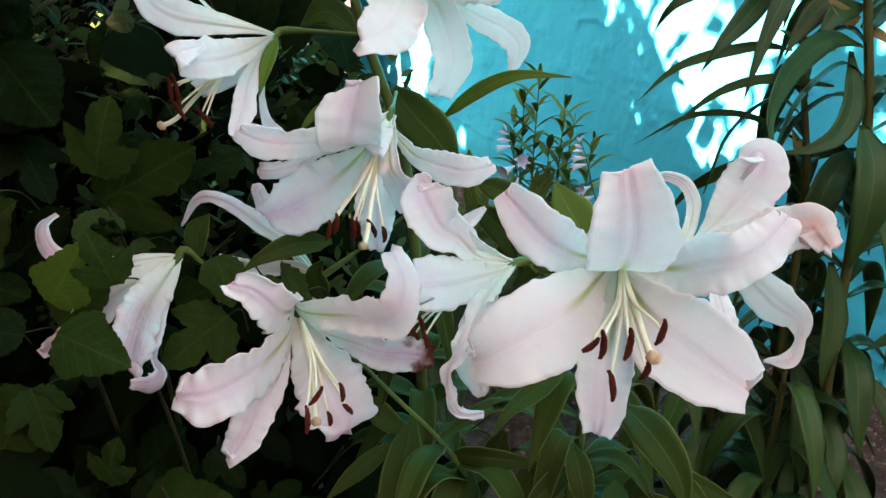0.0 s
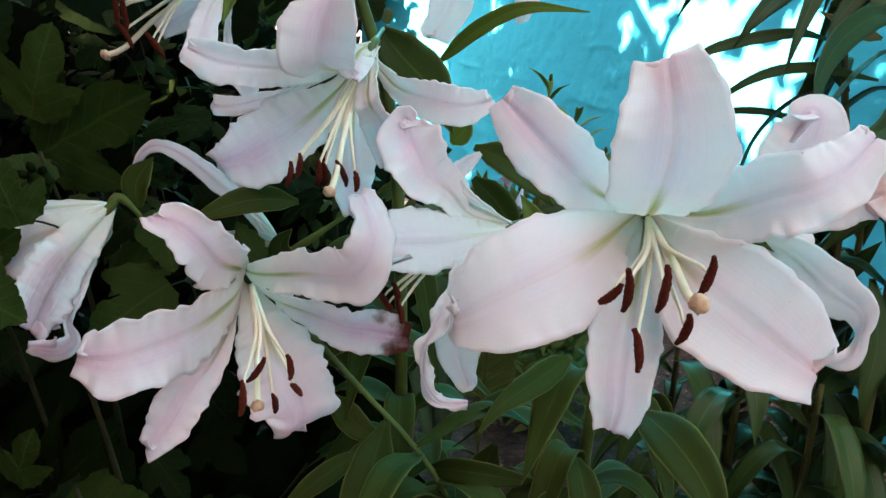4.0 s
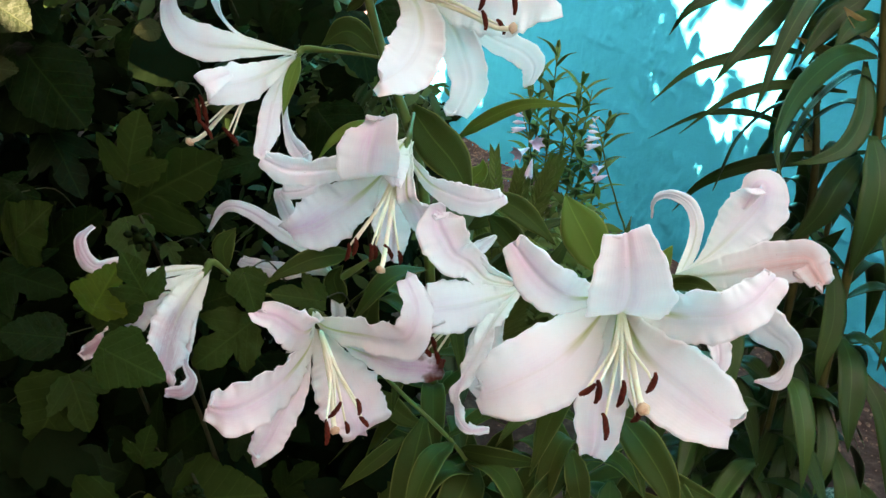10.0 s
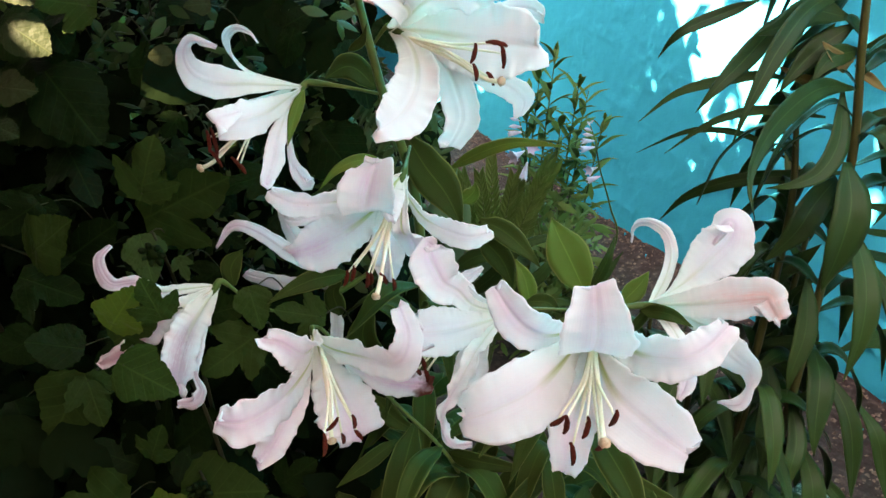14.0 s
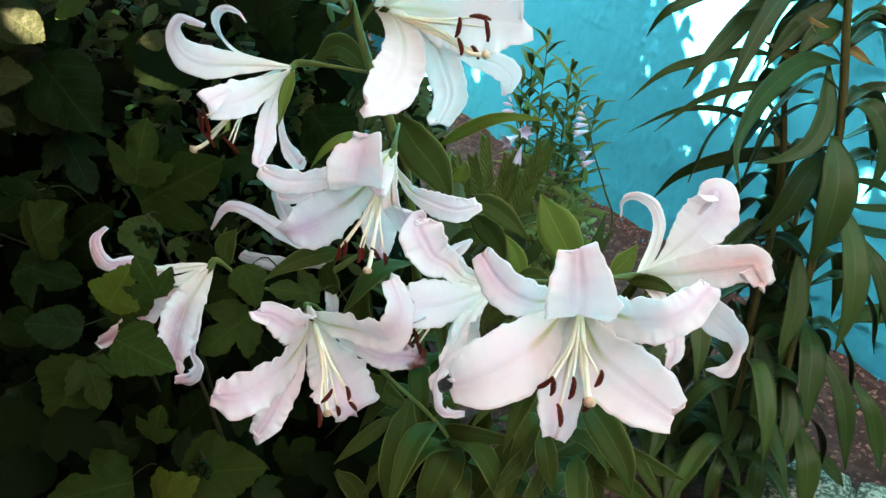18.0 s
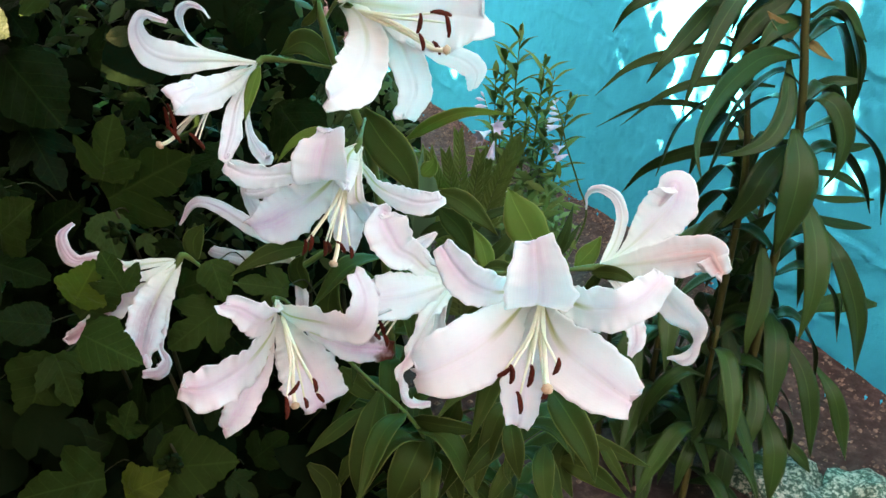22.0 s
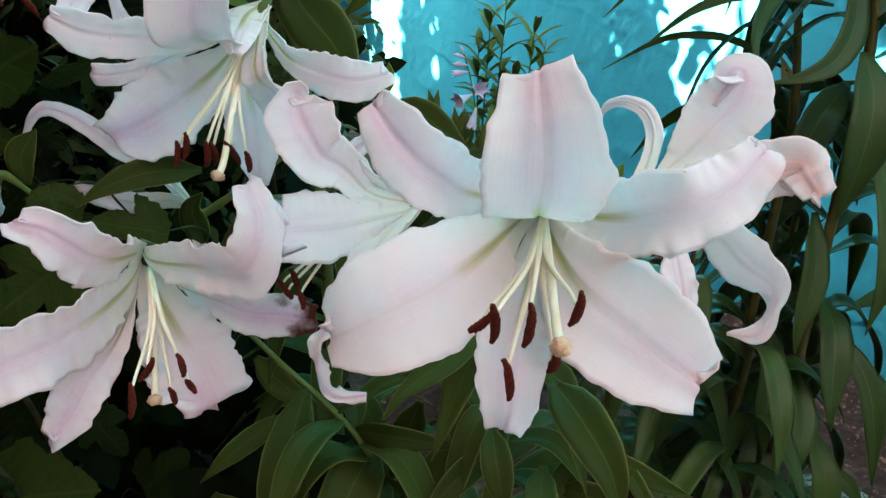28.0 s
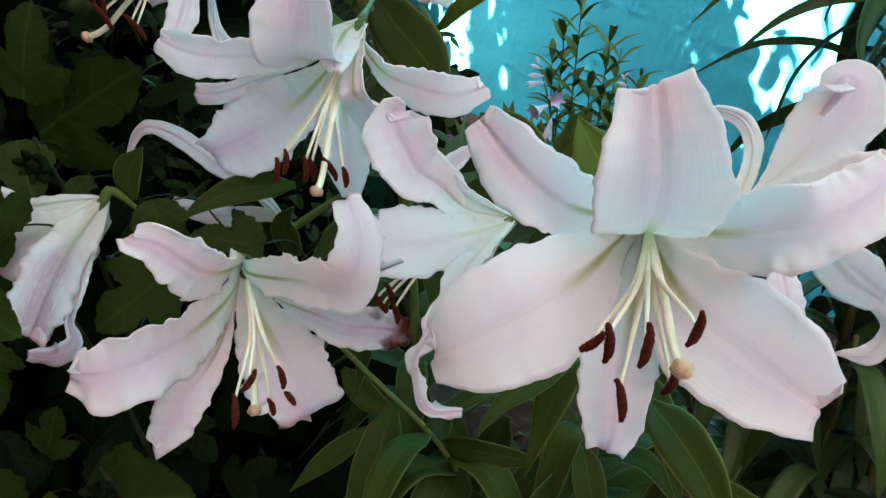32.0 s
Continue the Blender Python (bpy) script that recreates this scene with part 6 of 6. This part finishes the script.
def hosta():
    h = empty("hosta", (0.20, 1.40, 0.0), label="hosta with pale lilac bell flowers on thin stalks by the wall", category="hosta")
    rnd = random.Random(31)
    for k in range(22):
        a = k * 2.4
        out = np.array((math.cos(a), math.sin(a), 0))
        p, long = np.array((0.20, 1.40, 0.02)), rnd.uniform(0.10, 0.17)
        link("leaf", blade_mesh("leaf", [p, p + out * long * 0.5 + (0, 0, 0.12), p + out * long + (0, 0, 0.07)], rnd.uniform(0.026, 0.038), FAR_LEAF, seed=k, fold=0.2, wide=0.5), h)
    stalks = (
        ([(0.27, 1.40, 0.02), (0.37, 1.44, 0.22), (0.342, 1.42, 0.329), (0.306, 1.40, 0.42), (0.284, 1.38, 0.49), (0.268, 1.375, 0.525)],
         [((0.300, 1.398, 0.425), (-0.75, -0.55, -0.10), 0.040, 1.0), ((0.310, 1.40, 0.405), (-0.9, -0.3, -0.25), 0.046, 0.25), ((0.286, 1.38, 0.475), (-0.95, -0.2, -0.15), 0.045, 0.3), ((0.284, 1.38, 0.488), (-0.95, -0.2, 0.0), 0.040, 0.2),
          ((0.279, 1.378, 0.500), (-0.9, -0.3, 0.15), 0.034, 0), ((0.275, 1.376, 0.510), (-0.8, -0.3, 0.3), 0.028, 0), ((0.270, 1.375, 0.520), (-0.5, -0.3, 0.7), 0.020, 0), ((0.268, 1.375, 0.524), (0.5, -0.3, 0.7), 0.018, 0)]),
        ([(0.17, 1.38, 0.02), (0.19, 1.31, 0.25), (0.165, 1.28, 0.38), (0.145, 1.27, 0.46), (0.132, 1.27, 0.52), (0.118, 1.27, 0.565)],
         [((0.135, 1.266, 0.500), (-0.75, -0.6, -0.25), 0.048, 1.0), ((0.134, 1.266, 0.512), (0.45, -0.85, 0.1), 0.044, 1.0), ((0.142, 1.268, 0.478), (-0.2, -0.25, -0.95), 0.052, 0.3), ((0.158, 1.272, 0.425), (0.05, -0.3, -0.95), 0.046, 0.25), ((0.162, 1.275, 0.400), (0.15, -0.3, -0.95), 0.044, 0.2),
          ((0.126, 1.27, 0.545), (-0.9, -0.3, 0.1), 0.036, 0), ((0.122, 1.27, 0.556), (-0.85, -0.3, 0.3), 0.030, 0), ((0.119, 1.27, 0.562), (-0.4, -0.3, 0.8), 0.022, 0), ((0.128, 1.27, 0.535), (-0.9, -0.2, -0.1), 0.040, 0.1)]),
    )
    for line, bells in stalks:
        scape = link("flower_stalk", tube("flower_stalk", line, [0.0032, 0.003, 0.0024, 0.0018, 0.001], STEM, 7, 30), h)
        for at, way, long, flare in bells:
            link("bell", bell_mesh(at, way, long * 0.72, flare * 0.8), scape)


def young_hosta():
    h = empty("hosta", (0.02, 1.16, 0.0), label="small hosta without bloom, broad bluish green ribbed leaves", category="hosta")
    for k, (line, width) in enumerate((([(0.02, 1.16, 0), (-0.01, 1.12, 0.28), (-0.002, 1.08, 0.42), (0.012, 1.09, 0.525)], 0.040), ([(0.02, 1.16, 0), (0.05, 1.12, 0.24), (0.085, 1.08, 0.33), (0.12, 1.05, 0.32)], 0.026), ([(0.02, 1.16, 0), (0.03, 1.10, 0.26), (0.06, 1.02, 0.37), (0.08, 0.97, 0.36)], 0.024), ([(0.02, 1.16, 0), (-0.02, 1.14, 0.28), (-0.05, 1.12, 0.42), (-0.06, 1.12, 0.48)], 0.022), ([(0.02, 1.16, 0), (0.06, 1.18, 0.25), (0.14, 1.16, 0.33), (0.19, 1.14, 0.28)], 0.026))):
        link("leaf", blade_mesh("leaf", line, width, HOSTA_LEAF, seed=k + 5, fold=0.12, wide=0.84, wave=0.15, face=True), h)


def weeds():
    rnd = random.Random(41)
    tops = ((0.202, 1.50, 0.646), (0.258, 1.50, 0.585), (0.311, 1.45, 0.517), (0.178, 1.55, 0.599), (0.156, 1.55, 0.543), (0.288, 1.55, 0.546), (0.225, 1.48, 0.50), (0.19, 1.45, 0.44), (0.27, 1.47, 0.45))
    for n, top in enumerate(tops):
        x, y, h = top
        foot = (x * 0.6 + 0.09 + rnd.uniform(-0.02, 0.02), y, 0.0)
        s = empty("weed", foot, label="slender green weed with narrow pointed leaves by the wall", category="weed", group="weeds by the wall")
        line = [(foot[0], y, -0.02), ((foot[0] + x) / 2 - 0.01, y + 0.01, h * 0.5), top]
        link("stem", tube("stem", line, [0.003, 0.0025, 0.001], STEM, 6, 16), s)
        pts, _, _ = spline(line, 60)
        count = 34 if n < 6 else 24
        for k in range(count):
            f = 0.25 + 0.75 * k / count
            at = pts[int(59 * f)]
            a = k * 2.4 + n
            out = np.array((math.cos(a), math.sin(a), 0.25 + 0.75 * f * f))
            long = rnd.uniform(0.07, 0.11) * (1.1 - 0.55 * f)
            link("leaf", blade_mesh("leaf", [at, at + out * long * 0.5, at + out * long - (0, 0, 0.014)], rnd.uniform(0.0075, 0.0115) * (1.15 - 0.4 * f), FERN_LEAF, seed=k), s)
        if n < 3:
            link("bud", lump("bud", np.array(top) + (0, 0, 0.003), (0.004, 0.004, 0.007), YOUNG_LEAF, 0.3, n, 5, 7), s, "tiny yellow-green bud")


def fern():
    f = empty("fern", (0.09, 1.22, 0.0), label="light green feathery fern between lily and hosta", category="fern")
    rnd = random.Random(47)
    for k in range(9):
        a = -2.6 + 0.62 * k
        out = np.array((math.cos(a), math.sin(a) * 0.6, 0))
        p = np.array((0.09, 1.22, 0.0))
        high = rnd.uniform(0.45, 0.54)
        line = [p, p + out * 0.05 + (0, 0, high * 0.7), p + out * 0.10 + (0, 0, high)]
        frond = link("frond", tube("frond", line, [0.002, 0.0015, 0.0008], STEM, 5, 14), f)
        pts, way, _ = spline(line, 40)
        for j in range(9, 39):
            for sign in (-1, 1):
                side = unit(np.cross(way[j], (0, -0.9, 0.4))) * sign
                long = 0.046 * (1.05 - j / 44)
                link("leaflet", blade_mesh("leaflet", [pts[j], pts[j] + side * long * 0.5 + way[j] * 0.012, pts[j] + side * long + way[j] * 0.028], 0.0042, FERN_LEAF, seed=j, face=True), frond)


def pinnate_shrub():
    """Feathery leaves that show between the bush and the lilies."""
    f = empty("pinnate_shrub", (-0.10, 0.95, 0.0), label="slender shrub with dark feathery pinnate leaves", category="shrub")
    link("stem", tube("stem", [(-0.10, 0.95, -0.02), (-0.11, 0.93, 0.35), (-0.12, 0.92, 0.70)], [0.005, 0.004, 0.002], TWIG, 7, 16), f)
    for k, (a, b) in enumerate((((-0.12, 0.92, 0.70), (-0.05, 0.84, 0.60)), ((-0.12, 0.92, 0.66), (-0.08, 0.82, 0.53)), ((-0.115, 0.92, 0.60), (-0.16, 0.82, 0.55)), ((-0.12, 0.92, 0.70), (-0.16, 0.85, 0.66)), ((-0.12, 0.92, 0.70), (-0.09, 0.85, 0.73)))):
        a, b = np.array(a), np.array(b)
        line = [a, (a + b) / 2 + (0, 0, 0.02), b]
        frond = link("frond", tube("frond", line, [0.0014, 0.001, 0.0006], TWIG, 5, 14), f)
        pts, way, _ = spline(line, 24)
        for j in range(4, 24, 2):
            for sign in (-1, 1):
                side = unit(np.cross(way[j], (0, -0.9, 0.4))) * sign
                long = 0.036 * (1.1 - j / 36)
                link("leaflet", blade_mesh("leaflet", [pts[j], pts[j] + side * long * 0.5 + way[j] * 0.006, pts[j] + side * long + way[j] * 0.014], 0.0055, SHRUB_LEAF, seed=j, face=True), frond)


def stones():
    rnd = random.Random(51)
    for k, (x, y, s) in enumerate(((0.64, 0.86, 0.07), (0.76, 0.81, 0.075), (0.88, 0.76, 0.07))):
        ob = link("edging_stone", lump("edging_stone", (0, 0, 0), (s * 1.2, s, s * 0.7), MOTTLED, 0.5, k + 1, 18, 26))
        ob.location = (x, y, s * 0.02)
        tagged(ob, "rounded edging stone mottled green and white", "stone", "edging stones")
    verts, faces = [], []
    for _ in range(7000):
        u, v = rnd.uniform(-1.0, 2.2), abs(rnd.gauss(0, 0.35)) + 0.02
        p = WALL_A + WALL_WAY * u + WALL_OUT * v
        r = rnd.choice((0.001, 0.0015, 0.002, 0.002, 0.003, 0.004, 0.006))
        b = len(verts)
        for d in ((1, 0, 0), (0, 1, 0), (-1, 0, 0), (0, -1, 0), (0, 0, 0.9), (0, 0, -0.6)):
            verts.append((p[0] + d[0] * r * rnd.uniform(0.6, 1.4), p[1] + d[1] * r * rnd.uniform(0.6, 1.4), 0.006 + d[2] * r))
        faces += [(b, b + 1, b + 4), (b + 1, b + 2, b + 4), (b + 2, b + 3, b + 4), (b + 3, b, b + 4), (b + 1, b, b + 5), (b + 2, b + 1, b + 5), (b + 3, b + 2, b + 5), (b, b + 3, b + 5)]
    flakes, sides = [], []
    for _ in range(34):
        p = WALL_A + WALL_WAY * rnd.uniform(-0.8, 1.4) + WALL_OUT * (0.02 + abs(rnd.gauss(0, 0.16)))
        r, b = rnd.uniform(0.0015, 0.004), len(flakes)
        for k in range(5):
            flakes.append((p[0] + r * math.cos(k * 1.25) * rnd.uniform(0.6, 1.3), p[1] + r * math.sin(k * 1.25) * rnd.uniform(0.6, 1.3), 0.012 + rnd.uniform(0, 0.003)))
        flakes.append((p[0], p[1], 0.004))
        sides += [(b, b + 1, b + 2, b + 3, b + 4)] + [(b + (k + 1) % 5, b + k, b + 5) for k in range(5)]
    tagged(link("paint_flakes", mesh_from("paint_flakes", flakes, sides, WALL, smooth=False)), "crumbs of fallen turquoise paint on the soil", "paint flakes", kind="stuff")
    tagged(link("gravel", mesh_from("gravel", verts, faces, PEBBLE, smooth=False)), "loose crumbs of soil and small stones along the wall", "gravel", kind="stuff")


def tree():
    """The tree whose crown shades the bed; sun comes through its gaps."""
    t = empty("tree", (-3.4, -2.4, 0.0), label="broad leafy garden tree shading the flower bed", category="tree")
    crown = Vector((0.25, 0.9, 0.6)) + SUN_WAY * 3.2
    foot = Vector((crown.x - 1.2, crown.y - 1.2, 0))
    link("trunk", tube("trunk", [foot - Vector((0, 0, 0.1)), foot + Vector((0.1, 0.1, 1.2)), foot + Vector((0.5, 0.5, 2.6)), crown], [0.16, 0.13, 0.10, 0.04], BARK, 10, 20), t)
    rnd = random.Random(61)
    a = SUN_WAY.cross(Vector((0, 0, 1))).normalized()
    b = a.cross(SUN_WAY).normalized()
    for k in range(9):
        ang = k * 0.7
        link("limb", tube("limb", [foot + Vector((0.5, 0.5, 2.5)), crown + (a * math.cos(ang) + b * math.sin(ang)) * 0.8 - SUN_WAY * 0.3, crown + (a * math.cos(ang) + b * math.sin(ang)) * 1.8], [0.05, 0.03, 0.01], BARK, 7, 14), t)
    verts, faces, uvs = [], [], []
    holes = []
    for u, z, r in CROWN_GAPS:
        p = Vector(WALL_A + WALL_WAY * u + np.array((0, 0, z))) - crown
        holes.append((p.dot(a), p.dot(b), r))
    for at, r in SUN_SPOTS:
        p = Vector(at) - crown
        holes.append((p.dot(a), p.dot(b), r))
    placed = 0
    for _ in range(150000):
        x, y = rnd.uniform(-2.3, 2.3), rnd.uniform(-2.3, 2.3)
        if x * x + y * y > 2.2**2 * (0.85 + 0.3 * noise.noise((x, y, 3))):
            continue
        p = crown + a * x + b * y + SUN_WAY * rnd.uniform(-0.6, 0.6)
        face = Vector((rnd.uniform(-1, 1), rnd.uniform(-1, 1), rnd.uniform(-0.2, 1.5))).normalized()
        tip = face.orthogonal().normalized()
        tip.rotate(Matrix.Rotation(rnd.uniform(0, 6.28), 3, face))
        side, w, n = tip.cross(face), rnd.uniform(0.035, 0.10), len(verts)
        blade = [(p + tip * (u * w) + side * (v * w)) for u, v in ((0, 0), (0.4, 0.4), (1.3, 0), (0.4, -0.4))]
        flat = [((q - crown).dot(a), (q - crown).dot(b)) for q in (*blade, (blade[0] + blade[2]) / 2)]
        grow = 1 + 0.5 * noise.noise((x * 6, y * 6, 8))
        close = [h for h in holes if abs(h[0] - x) < 0.4 and abs(h[1] - y) < 0.4]
        if close and rnd.random() > 0.05 and any(math.hypot(qx - hx, qy - hy) < r * grow for hx, hy, r in close for qx, qy in flat):
            continue
        verts += blade
        for u, v in ((0, 0), (0.4, 0.4), (1.3, 0), (0.4, -0.4)):
            uvs.append((u / 1.3, v + 0.5))
        faces.append((n, n + 1, n + 2, n + 3))
    link("crown", mesh_from("crown", verts, faces, TREE_LEAF, uvs), t)


CROWN_GAPS = [(0.52, 0.58, 0.075), (0.63, 0.60, 0.07), (0.70, 0.55, 0.05), (0.55, 0.47, 0.07), (0.66, 0.47, 0.06), (0.57, 0.37, 0.055), (0.60, 0.31, 0.035), (0.54, 0.29, 0.02), (0.66, 0.29, 0.015), (0.47, 0.44, 0.02), (0.74, 0.42, 0.025), (0.45, 0.70, 0.09), (0.58, 0.72, 0.10), (0.70, 0.70, 0.07), (0.30, 0.78, 0.07), (0.42, 0.84, 0.10), (0.55, 0.90, 0.12), (0.20, 0.86, 0.05), (0.15, 0.74, 0.03), (0.32, 1.0, 0.12), (0.40, 0.40, 0.010), (0.36, 0.36, 0.008), (0.33, 0.47, 0.010), (0.28, 0.58, 0.014), (0.20, 0.555, 0.012), (-0.02, 0.53, 0.010), (0.24, 0.64, 0.014), (0.16, 0.62, 0.016),
    (1.0, 0.53, 0.03), (1.05, 0.55, 0.025), (1.02, 0.37, 0.022), (1.1, 0.40, 0.03), (1.2, 0.62, 0.03), (0.95, 0.72, 0.035), (0.98, 0.33, 0.012), (0.93, 0.30, 0.01), (-0.80, 0.36, 0.03), (-0.78, 0.20, 0.025), (-0.46, 0.64, 0.025), (-0.90, 0.46, 0.03), (-0.62, 0.80, 0.05), (-1.3, 0.22, 0.04)]
cover = link("ground_cover", leaf_heap("ground_cover", FAR_LEAF, 650, ((0.10, 0.30), (1.22, 1.48), (0.05, 0.36)), 0.014, 71, 5.5))
tagged(cover, "low green weeds and seedlings on the soil", "weeds", kind="stuff")
hosta()
young_hosta()
weeds()
fern()
pinnate_shrub()
stones()
tree()
